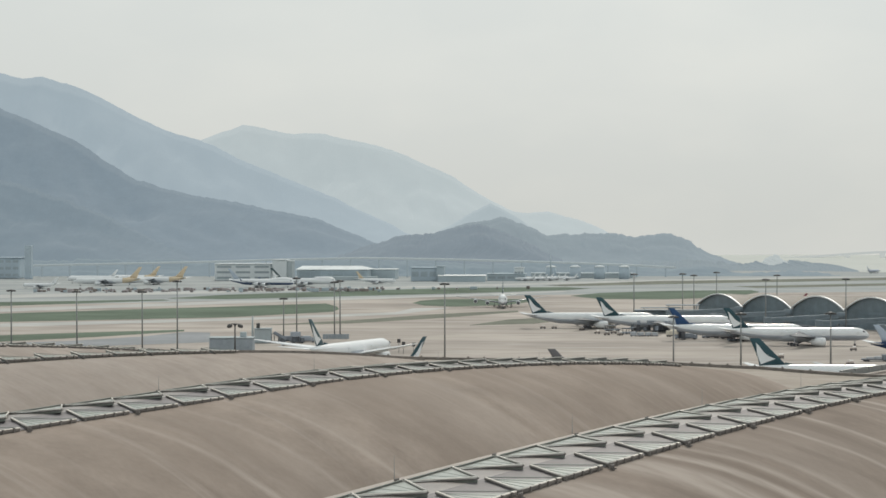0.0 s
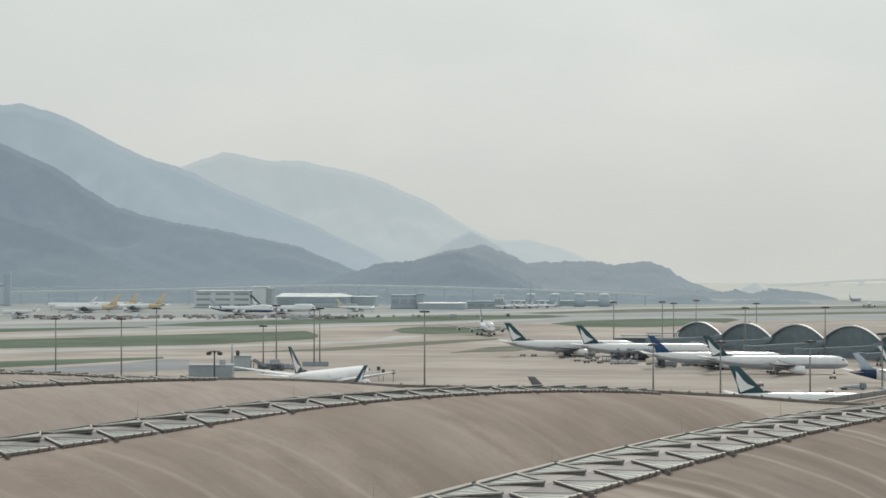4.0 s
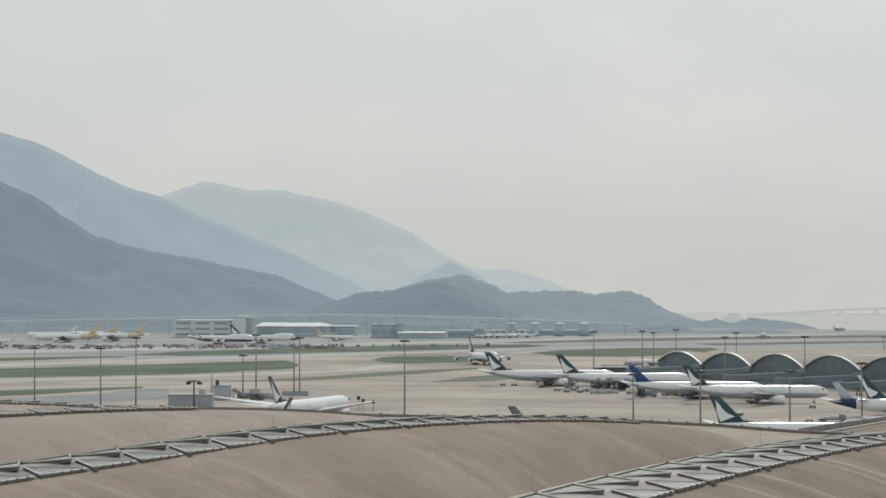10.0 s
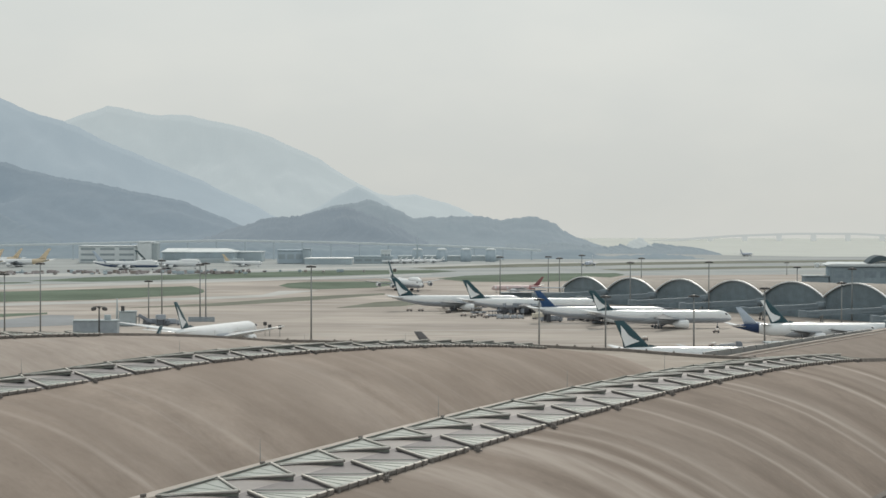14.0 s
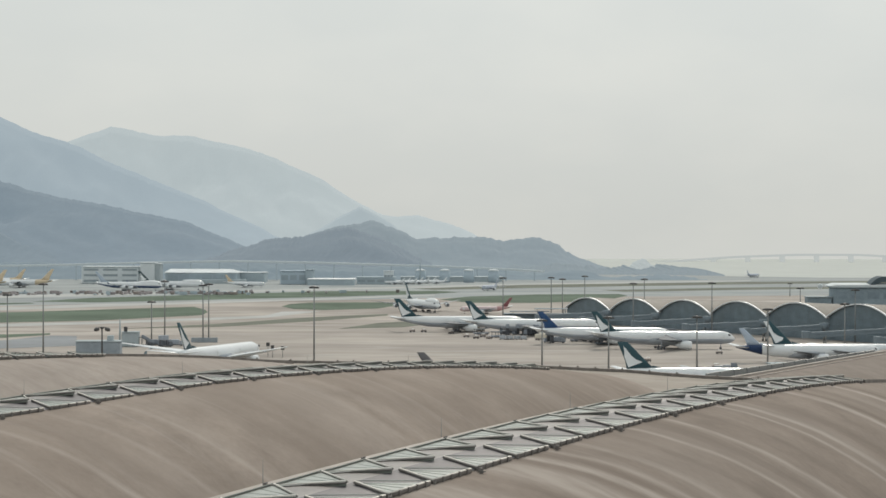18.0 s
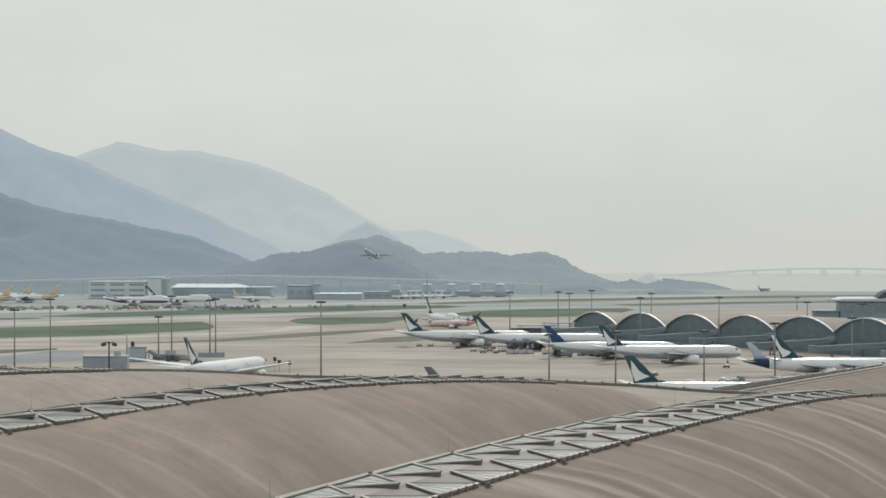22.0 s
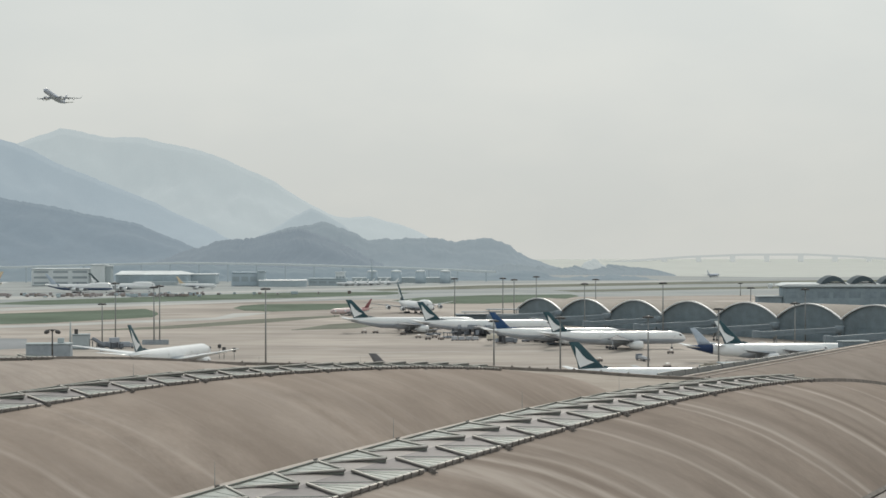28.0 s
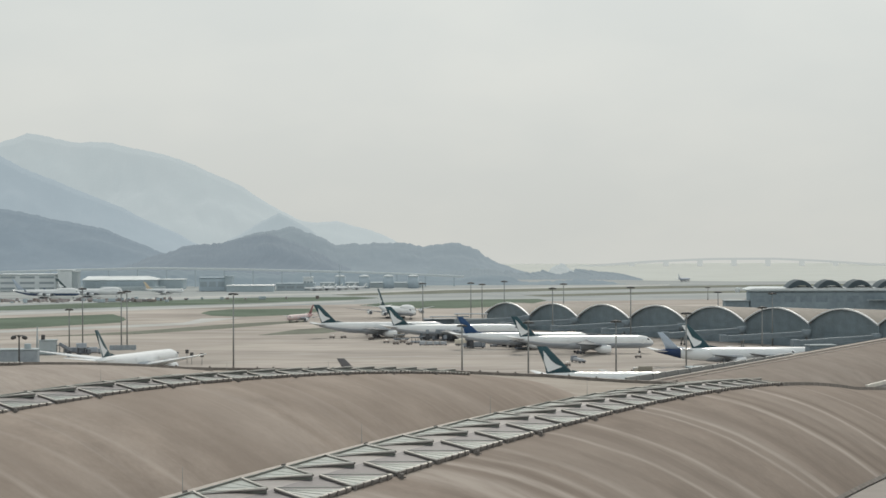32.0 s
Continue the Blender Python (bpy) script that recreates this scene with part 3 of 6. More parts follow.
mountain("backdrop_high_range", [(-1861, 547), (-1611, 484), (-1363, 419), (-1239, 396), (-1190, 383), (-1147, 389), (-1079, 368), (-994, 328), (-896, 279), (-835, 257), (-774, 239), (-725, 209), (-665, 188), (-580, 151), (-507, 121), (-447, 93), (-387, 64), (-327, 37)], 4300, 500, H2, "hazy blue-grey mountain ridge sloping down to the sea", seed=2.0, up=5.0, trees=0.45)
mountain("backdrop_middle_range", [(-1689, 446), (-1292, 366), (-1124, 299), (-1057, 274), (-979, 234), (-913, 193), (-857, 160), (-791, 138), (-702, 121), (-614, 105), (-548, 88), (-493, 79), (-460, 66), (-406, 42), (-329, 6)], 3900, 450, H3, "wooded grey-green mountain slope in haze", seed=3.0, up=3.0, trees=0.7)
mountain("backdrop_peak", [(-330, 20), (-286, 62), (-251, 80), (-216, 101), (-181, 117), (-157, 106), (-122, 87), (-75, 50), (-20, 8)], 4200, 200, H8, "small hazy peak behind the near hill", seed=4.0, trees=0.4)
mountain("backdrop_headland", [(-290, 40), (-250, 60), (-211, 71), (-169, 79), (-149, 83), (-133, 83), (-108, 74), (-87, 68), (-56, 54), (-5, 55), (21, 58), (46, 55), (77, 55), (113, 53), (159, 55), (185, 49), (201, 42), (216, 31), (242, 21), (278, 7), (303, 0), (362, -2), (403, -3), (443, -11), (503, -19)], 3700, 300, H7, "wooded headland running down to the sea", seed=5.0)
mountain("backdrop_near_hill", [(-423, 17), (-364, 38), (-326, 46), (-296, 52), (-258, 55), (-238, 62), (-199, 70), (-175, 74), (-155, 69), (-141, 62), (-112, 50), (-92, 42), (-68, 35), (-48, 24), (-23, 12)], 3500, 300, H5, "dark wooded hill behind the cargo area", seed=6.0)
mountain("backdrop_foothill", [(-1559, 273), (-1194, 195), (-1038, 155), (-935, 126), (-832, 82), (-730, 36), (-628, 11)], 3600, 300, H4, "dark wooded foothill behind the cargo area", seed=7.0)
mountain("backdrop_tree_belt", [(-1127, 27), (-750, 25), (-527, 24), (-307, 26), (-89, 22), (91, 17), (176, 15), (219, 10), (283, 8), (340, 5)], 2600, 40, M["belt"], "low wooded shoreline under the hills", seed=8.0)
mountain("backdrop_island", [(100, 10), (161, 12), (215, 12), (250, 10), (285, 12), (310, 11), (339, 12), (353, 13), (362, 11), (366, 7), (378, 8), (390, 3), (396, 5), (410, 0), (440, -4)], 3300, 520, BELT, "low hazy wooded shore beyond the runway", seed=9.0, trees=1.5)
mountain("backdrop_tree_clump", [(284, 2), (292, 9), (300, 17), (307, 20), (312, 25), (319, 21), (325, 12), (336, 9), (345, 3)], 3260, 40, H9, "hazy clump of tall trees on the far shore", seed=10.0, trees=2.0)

# ---- aircraft ----


def wing_mesh(name, root, tip, root_chord, tip_chord, thick, mat, droop=0.0):
    """A tapered surface between two stations; chords run back along -x; droop: lowers the back edge to fit the camera's
    view.
    """
    rings = []
    for s in (0.0, 0.3, 0.65, 1.0):
        p = [root[i] + (tip[i] - root[i]) * s for i in range(3)]
        c = root_chord + (tip_chord - root_chord) * (s ** 0.8)
        t = thick * c
        up = Vector((0, tip[1] - root[1], tip[2] - root[2])).normalized()
        nrm = Vector((0, -up[2], up[1]))
        prof = [(0, 0), (-0.08, 0.6), (-0.3, 1.0), (-0.65, 0.6 - 0.5 * droop), (-1, 0.05 - 2.2 * droop), (-1, -0.05 - 2.2 * droop), (-0.65, -0.4 - 0.6 * droop), (-0.3, -0.7), (-0.08, -0.5)]
        rings.append([(p[0] + a * c, p[1] + nrm[1] * b * t * 0.5, p[2] + nrm[2] * b * t * 0.5) for a, b in prof])
    return loft(name, rings, mat)


def airliner(label, at, turn, length=73.9, span=64.8, radius=3.1, height=18.5, engines=2, hump=False, fin="green", body="white", mark="brush", winglet=None, parts=True, pitch=0.0, gear=True, tail_body=None, tail_from=0.74, group="", dihedral=0.11, wing_paint="wing", lower=None, wing_thick=0.11, fin_size=0.88, droop=0.0, wing_at=0.36):
    """An airliner; nose towards +x, origin on the ground under the main gear."""
    ob = thing("airliner", label, "aircraft", group, at=(*at, 0) if len(at) == 2 else at, turn=turn)
    xn, xt = 0.52 * length, -0.48 * length
    zc = radius * 1.72 + 0.2
    r = radius
    nose = [(0.0, 0.06, -0.28), (0.008, 0.34, -0.22), (0.025, 0.62, -0.13), (0.05, 0.85, -0.05), (0.085, 0.98, 0), (0.12, 1, 0)]
    stations = [(xn - s * length, q, d) for s, q, d in nose]
    stations += [(xn - s * length, 1.0, 0.0) for s in (0.3, 0.5, 0.66)]
    stations += [(xn - s * length, q, d) for s, q, d in ((0.74, 0.95, 0.05), (0.82, 0.78, 0.2), (0.9, 0.52, 0.4), (0.96, 0.3, 0.52), (1.0, 0.1, 0.6))]
    fus = loft("fuselage", [ring_x(x, 0, zc + d * r, q * r, q * r) for x, q, d in stations], M[body])
    fuselage = part("fuselage", fus, ob)
    if tail_body:
        rear = [(x, q * 1.015, d) for x, q, d in stations if x < xn - (tail_from - 0.02) * length]
        part("rear_fuselage", loft("rear_fuselage", [ring_x(x, 0, zc + d * r, q * r, q * r) for x, q, d in rear], M[tail_body]), ob, "painted rear fuselage")
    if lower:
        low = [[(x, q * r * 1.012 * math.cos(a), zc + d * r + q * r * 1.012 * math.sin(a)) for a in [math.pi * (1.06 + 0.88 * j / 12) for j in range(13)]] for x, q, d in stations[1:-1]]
        part("lower_fuselage", loft("lower_fuselage", low, M[lower]), ob, "lower half of the fuselage in a darker tone")
    if hump:
        hs = [(0.02, 0.2, 0.55), (0.05, 0.62, 0.62), (0.1, 0.78, 0.75), (0.2, 0.8, 0.78), (0.3, 0.7, 0.72), (0.38, 0.3, 0.6)]
        part("upper_deck", loft("upper_deck", [ring_x(xn - s * length, 0, zc + d * r, q * r, q * r * 0.95) for s, q, d in hs], M[body]), ob)
    bl = [(0.32, 0.2, -0.6), (0.36, 0.8, -0.42), (0.45, 1.0, -0.36), (0.58, 0.98, -0.36), (0.64, 0.7, -0.45), (0.68, 0.2, -0.6)]
    part("wing_fairing", loft("wing_fairing", [ring_x(xn - s * length, 0, zc + d * r, q * r * 1.08, q * r * 0.85) for s, q, d in bl], M["belly"]), ob)
    part("cockpit_window", loft("cockpit_window", [[(xn - 0.031 * length, y, zc + 0.33 * r - abs(y) * 0.05), (xn - 0.041 * length, y * 1.15, zc + 0.62 * r - abs(y) * 0.08), (xn - 0.05 * length, y * 1.15, zc + 0.6 * r - abs(y) * 0.08), (xn - 0.05 * length, y, zc + 0.3 * r)] for y in (-0.68 * r, -0.35 * r, 0, 0.35 * r, 0.68 * r)], M["dark"], False), ob)
    if parts:
        for sy in (1, -1):
            for s in (0.085, 0.32, 0.61):
                part("cabin_door", box("cabin_door", (xn - s * length - 0.55, xn - s * length + 0.55, sy * r * 0.995 - 0.06, sy * r * 0.995 + 0.06, zc - 0.25 * r, zc + 0.4 * r), M["white"]), ob)
    half = span / 2
    for sy in (1, -1):
        root, tip = (xn - wing_at * length, sy * r * 0.7, zc - 0.55 * r), (xn - wing_at * length - half * 0.62, sy * half, zc - 0.55 * r + half * dihedral)
        wing = part("wing", wing_mesh("wing", root, tip, 0.19 * length, 0.028 * length, wing_thick, M[wing_paint], droop), ob)
        if winglet:
            part("winglet", wing_mesh("winglet", tip, (tip[0] - 1.8, tip[1] + sy * 0.6, tip[2] + 2.4), 0.028 * length, 0.012 * length, 0.1, M[winglet]), wing)
        for k in range(3):
            s = 0.28 + 0.2 * k
            px, py, pz = [root[i] + (tip[i] - root[i]) * s for i in range(3)]
            c = 0.19 * length + (0.028 - 0.19) * length * s ** 0.8
            part("flap_fairing", loft("flap_fairing", [ring_x(px - c * 0.55 - u * 3.6, py, pz - 0.35, 0.28 * q, 0.36 * q, 8) for u, q in ((0, 0.2), (0.25, 1), (0.7, 0.8), (1, 0.1))], M["belly"]), wing)
        spots = [0.3] if engines == 2 else [0.28, 0.55]
        for s in spots:
            ex, ey, ez = [root[i] + (tip[i] - root[i]) * s for i in range(3)]
            er = (0.62 if engines == 2 else 0.46) * r
            ez -= er * 1.05
            ex += 0.012 * length
            el = er * 3.4
            nac = part("engine", loft("engine", [ring_x(ex + el * u, ey, ez, er * q, er * q, 16) for u, q in ((0.5, 0.86), (0.46, 1.0), (0.2, 1.06), (-0.2, 0.95), (-0.5, 0.72), (-0.52, 0.4), (-0.72, 0.05))], M["white"]), ob)
            part("intake", loft("intake", [ring_x(ex + el * 0.5 + 0.03, ey, ez, er * 0.84, er * 0.84, 16), ring_x(ex + el * 0.5 + 0.06, ey, ez, er * 0.8, er * 0.8, 16)], M["dark"]), nac)
            part("pylon", box("pylon", (ex - el * 0.7, ex + el * 0.25, ey - 0.25, ey + 0.25, ez + er * 0.6, ez + er * 1.5), M["belly"]), nac)
        tr = (xt + 0.10 * length, sy * r * 0.3, zc + 0.5 * r)
        part("tailplane", wing_mesh("tailplane", tr, (tr[0] - span * 0.125, sy * span * 0.165, tr[2] + 1.4), 0.085 * length, 0.034 * length, 0.11, M["white"]), ob)
    fr, ft = (xt + 0.185 * length, 0, zc + 0.72 * r), (xt + 0.185 * length - (height - zc) * 0.82, 0, height)
    c0, c1 = 0.145 * length * fin_size, 0.052 * length * fin_size
    fin_ob = part("fin", wing_mesh("fin", fr, ft, c0, c1, 0.1, M[fin]), ob, "painted tail fin")
    part("dorsal_fillet", loft("dorsal_fillet", [[(fr[0] - 0.5, -0.16, fr[2] - 0.3), (fr[0] - 0.5, 0.16, fr[2] - 0.3), (fr[0] - 1.2, 0.1, fr[2] + 0.09 * height), (fr[0] - 1.2, -0.1, fr[2] + 0.09 * height)], [(fr[0] + 0.045 * length, -0.1, zc + 0.93 * r), (fr[0] + 0.045 * length, 0.1, zc + 0.93 * r), (fr[0] + 0.044 * length, 0.05, zc + 0.97 * r), (fr[0] + 0.044 * length, -0.05, zc + 0.97 * r)]], M[fin]), fin_ob)
    strokes = {"brush": [(-0.66, 0.84), (-0.58, 0.73), (-0.56, 0.6), (-0.54, 0.49), (-0.44, 0.37), (-0.22, 0.27), (-0.52, 0.2), (-0.82, 0.12), (-0.95, 0.08), (-0.97, 0.27), (-0.95, 0.49), (-0.84, 0.63), (-0.74, 0.74)],
               "broad": [(-0.97, 0.97), (-0.42, 0.97), (-0.62, 0.68), (-0.66, 0.5), (-0.5, 0.40), (-0.22, 0.30), (-0.45, 0.2), (-0.9, 0.08), (-0.93, 0.5)]}
    if mark:
        hz = height - fr[2]
        stroke = strokes[mark]
        for sy in (1, -1):
            v = []
            for a, b in stroke:
                c = c0 + (c1 - c0) * b ** 0.8
                px = fr[0] + (ft[0] - fr[0]) * b + a * c
                v.append((px, sy * (0.052 * c + 0.05), fr[2] + b * hz))
            n = len(v)
            vv = v + [(x, y - sy * 0.25, z) for x, y, z in v]
            part("fin_mark", mesh_of("fin_mark", vv, [tuple(range(n)), tuple(range(n, 2 * n))] + [(j, (j + 1) % n, n + (j + 1) % n, n + j) for j in range(n)], M["white"]), fin_ob, "pale sweeping stroke on the fin")
    if gear:
        legs = [(-0.5, 0.09 * span, 3, 0.62), (-0.5, -0.09 * span, 3, 0.62), (xn - 0.1 * length, 0, 1, 0.5)]
        if engines == 4:
            legs += [(-4.0, 0.04 * span, 2, 0.62), (-4.0, -0.04 * span, 2, 0.62)]
        for lx, ly, rows_, wr in legs:
            k = r / 3.1
            leg = part("landing_gear", loft("landing_gear", [ring_z(lx, ly, z, q * k) for z, q in ((0.5, 0.16), (1.5, 0.2), (zc - 0.6 * r, 0.26))], M["belly"]), ob)
            for a in range(rows_):
                for b in (-0.55, 0.55):
                    cx = lx + (a - (rows_ - 1) / 2) * 1.45 * k
                    rings = [[(cx + wr * k * q * math.cos(t * math.pi / 8), ly + (b + d) * k, wr * k + wr * k * q * math.sin(t * math.pi / 8)) for t in range(16)] for d, q in ((-0.2, 0.7), (-0.17, 1), (0.17, 1), (0.2, 0.7))]
                    part("wheel", loft("wheel", rings, M["tyre"]), leg)
    return ob


def heading(a, b):
    return math.degrees(math.atan2(b[1] - a[1], b[0] - a[0]))


# droop and thickness fit the camera's view; the tone includes shadow below
DROOPED_WING = dict(wing_paint="wing_dark", droop=0.9, dihedral=0.07, wing_thick=0.14)
BIG = dict(length=80.0, span=69.0, radius=3.4, height=20.0, **DROOPED_WING)
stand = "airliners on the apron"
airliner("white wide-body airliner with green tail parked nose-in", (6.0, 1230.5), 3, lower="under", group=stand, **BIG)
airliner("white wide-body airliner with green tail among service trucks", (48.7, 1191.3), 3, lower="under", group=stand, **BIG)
airliner("white wide-body airliner with dark blue tail", (82.6, 1096.4), 2, lower="under", fin_size=0.78, fin="blue", mark=None, group=stand, length=74, span=64, radius=3.2, height=17.4, **DROOPED_WING)
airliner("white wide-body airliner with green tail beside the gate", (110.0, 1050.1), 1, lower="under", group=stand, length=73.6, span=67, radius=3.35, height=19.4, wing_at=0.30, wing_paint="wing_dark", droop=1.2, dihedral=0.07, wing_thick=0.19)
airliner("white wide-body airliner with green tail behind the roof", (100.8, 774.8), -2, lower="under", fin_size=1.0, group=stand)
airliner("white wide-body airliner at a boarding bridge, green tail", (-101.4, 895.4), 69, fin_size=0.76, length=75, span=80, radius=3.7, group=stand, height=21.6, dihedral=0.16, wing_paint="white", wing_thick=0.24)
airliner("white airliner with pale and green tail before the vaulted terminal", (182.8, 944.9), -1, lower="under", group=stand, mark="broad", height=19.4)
airliner("white airliner with pale fin and navy rear body", (165.6, 941.9), -2, length=67, span=60, radius=3.0, height=15.8, fin_size=0.72, fin="sky_paint", mark=None, tail_body="navy", tail_from=0.80, group=stand)
airliner("airliner with plain grey tail fin behind the roof", (19.6, 722.2), 0, length=60, span=58, radius=2.8, height=17.4, fin="fin_grey", mark=None, group=stand)
cargo = "freighters on the cargo apron"
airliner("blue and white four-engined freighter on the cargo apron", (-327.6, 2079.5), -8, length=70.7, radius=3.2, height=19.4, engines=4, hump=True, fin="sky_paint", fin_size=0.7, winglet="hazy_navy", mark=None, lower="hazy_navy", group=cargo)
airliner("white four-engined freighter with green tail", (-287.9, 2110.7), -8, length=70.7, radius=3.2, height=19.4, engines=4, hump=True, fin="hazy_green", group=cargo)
airliner("white and yellow freighter with yellow tail", (-500.1, 2140.5), 172, length=76, span=64, height=20, fin="yellow", mark=None, tail_body="yellow", group=cargo)
airliner("white and yellow freighter with tall yellow tail", (-458.1, 2184.8), 172, length=72, span=64, height=20, fin="yellow", mark=None, tail_body="yellow", group=cargo)
airliner("white freighter with pale tail behind the yellow ones", (-537.0, 2229.9), 170, length=63, span=60, height=15.5, fin_size=0.6, fin="white", mark=None, group=cargo)
airliner("white freighter with yellow tail standing farther back", (-501.0, 2268.0), 172, length=62, span=58, height=18.5, fin="yellow", mark=None, tail_body="yellow", group=cargo)
airliner("small white freighter with a yellow tail", (-220.6, 2209.1), -20, length=47, span=38, radius=2.2, height=13.6, fin="yellow", mark=None, group=cargo)
airliner("small white narrow-body airliner on the cargo apron", (-545.9, 2037.3), 172, length=38, span=34, radius=2.0, height=11.8, fin="white", mark=None, group=cargo)
for px, py in [(-61.0, 2338.0), (-54.6, 2354.9), (-47.0, 2344.0), (-40.4, 2367.8), (-33.0, 2350.0), (-25.5, 2380.9), (-12.9, 2367.9)]:
    airliner("small white business jet parked far off", (px, py), 165, length=25, span=25, radius=1.5, height=8.0, wing_paint="white", fin="white", mark=None, parts=False, group="business jets")

# moving aircraft
JUMBO = airliner("white four-engined freighter with green tail taxiing", (-55, 1560), -88, lower="under", length=72, radius=3.3, span=72, height=21.5, engines=4, hump=True)
ROSE = airliner("small white and rose airliner with red tail taxiing", (60, 1500), 180, length=37.6, span=35.8, radius=2.0, height=11.9, fin="red", mark=None, body="rose", tail_body="pink")
CLIMBER = airliner("small white twin-engined airliner taking off", (333, 2420, 0), -118, length=37.6, span=35.8, radius=2.0, height=11.9, fin="climber", mark=None, winglet="climber", body="climber", wing_paint="climber")
TAXIER = airliner("airliner taxiing with dark green tail behind the roof", (-61, 780), -135, length=66.8, span=60, fin_size=0.66)
DISTANT = airliner("small grey-white airliner taxiing far off", (382, 2740), 55, length=34, span=30, radius=1.8, height=10.6, body="climber", fin="climber", mark=None, parts=False)

# ---- vaulted terminal ----
ROW_A, ROW_B = Vector([79.2, 1370.0]), Vector([267.2, 1054.0])


def arch_outline(w, valley, rise, n=18):
    return [(w * i / n, valley + rise * (1 - (2 * i / n - 1) ** 2)) for i in range(n + 1)]


def vaulted_terminal(a, b, count, extra, valleys, rise, back, label, group, roof_mat):
    step = (b - a) / count
    w = step.length
    turn = heading((0, 0), step)
    for k in range(count + extra):
        p = a + step * k
        valley = valleys[0] + (valleys[1] - valleys[0]) * (k + 0.5) / count
        bay = thing("terminal_bay", label, "terminal", group, at=(p[0], p[1], 0), turn=turn)
        arc = arch_outline(w, valley, rise)
        n = len(arc)
        v = [(x, y, z + dz - 2.2 * y / back) for y in (0.0, back) for dz in (0.0, 0.5) for x, z in arc]
        f = []
        for i in range(n - 1):
            f += [(i, i + 1, 2 * n + i + 1, 2 * n + i), (n + i, n + i + 1, 3 * n + i + 1, 3 * n + i), (i, i + 1, n + i + 1, n + i), (2 * n + i, 2 * n + i + 1, 3 * n + i + 1, 3 * n + i)]
        part("roof_vault", mesh_of("roof_vault", v, f, roof_mat), bay, "tan metal barrel vault")
        v = [(x, y, z + dz) for y in (-0.8, 0.05) for dz in (-0.05, 0.62) for x, z in arc]
        f = []
        for i in range(n - 1):
            f += [(i, i + 1, 2 * n + i + 1, 2 * n + i), (n + i, n + i + 1, 3 * n + i + 1, 3 * n + i), (i, i + 1, n + i + 1, n + i), (2 * n + i, 2 * n + i + 1, 3 * n + i + 1, 3 * n + i)]
        part("fascia", mesh_of("fascia", v, f, M["fascia"]), bay, "white curved roof edge")
        # glazed gable, split by mullions
        v = [(x, 1.2, z) for x, z in arc] + [(w, 1.2, 0), (0, 1.2, 0)]
        v += [(x, 1.6, z) for x, _, z in v]
        m_ = len(v) // 2
        part("gable_glass", mesh_of("gable_glass", v, [tuple(range(m_)), tuple(range(m_, 2 * m_))] + [(j, (j + 1) % m_, m_ + (j + 1) % m_, m_ + j) for j in range(m_)], M["gable"]), bay, "dark glazed gable")
        for i in range(1, 6):
            x = w * i / 6
            zt = valley + rise * (1 - (2 * i / 6 - 1) ** 2)
            part("mullion", boxes("mullion", [(x - 0.06, x + 0.06, 1.16, 1.25, 0, zt)], M["gable"]), bay)
        for z in (4.5, 8.5, valley):
            part("transom", boxes("transom", [(0.1, w - 0.1, 1.05, 1.22, z - 0.12, z + 0.12)], M["wall"]), bay)
        part("rear_wall", box("rear_wall", (0.2, w - 0.2, back - 1.0, back - 0.3, 0, valley), M["wall"]), bay)
        part("base_wall", box("base_wall", (0.2, w - 0.2, -0.6, 1.1, 0, 4.2), M["wall"]), bay)
        part("column", loft("column", [ring_z(0, -0.2, z, 0.35) for z in (0, valley - 0.4)], M["wall"]), bay)


ROOF_MAT = material("roof_sheet", (0.255, 0.232, 0.205), 0.62, vary=0.16, scale=0.05, spec=0.12)
vaulted_terminal(ROW_A, ROW_B, 7, 1, (8.3, 13.7), 8.0, 46, "terminal bay with tan vaulted roof and dark glazed gable", "terminal bays", ROOF_MAT)

# ---- roof in the foreground ----
AX = radians(24.321)
V0, PITCH, MODULE, DROP = 42.92, 36.0, 5.106, 8.0
CREST = (46.279, 2.020, 2.005, -1.607)


def crest(u):
    s = min(u, 208.0) / 100
    return CREST[0] + CREST[1] * s + CREST[2] * s * s + CREST[3] * s ** 3 - 0.073 * max(0.0, u - 208.0)


def roof_xy(u, v):
    return u * math.sin(AX) - v * math.cos(AX), u * math.cos(AX) + v * math.sin(AX)


HIGHER = ((60, 0.25), (90, 0.22), (105, 0.22), (115, 0.35), (125, 0.5), (135, 0.5), (150, 0.38), (175, 0.22), (195, 0.15), (212, 0.05))  # vault 1 raised along u to fit the camera's view


def roof_z(u, d, k=0):
    extra = float(np.interp(u, [p[0] for p in HIGHER], [p[1] for p in HIGHER])) if k == 1 else 0.0
    return crest(u) + extra - DROP * (d / (PITCH / 2)) ** 2


U_BACK, U_END = 30.0, 211.0


def stain_ramp(n, l, where, stains):
    """Bands across u with soft but distinct edges: each stain is (u, half width, strength); where runs from u = 60 to 220."""
    total = None
    for first in range(0, len(stains), 7):
        rp = n.new("ShaderNodeValToRGB")
        e = rp.color_ramp.elements
        e[0].position, e[0].color = 0.0, (0, 0, 0, 1)
        e[1].position, e[1].color = 1.0, (0, 0, 0, 1)
        for u, w, a in stains[first:first + 7]:
            for du, val in ((-w, 0.0), (-0.5 * w, a), (0.5 * w, a), (w, 0.0)):
                e.new((u + du - 60) / 160).color = (val, val, val, 1)
        l.new(where, rp.inputs[0])
        if total is None:
            total = rp.outputs[0]
        else:
            both = n.new("ShaderNodeMath")
            both.operation = "MAXIMUM"
            l.new(total, both.inputs[0])
            l.new(rp.outputs[0], both.inputs[1])
            total = both.outputs[0]
    return total


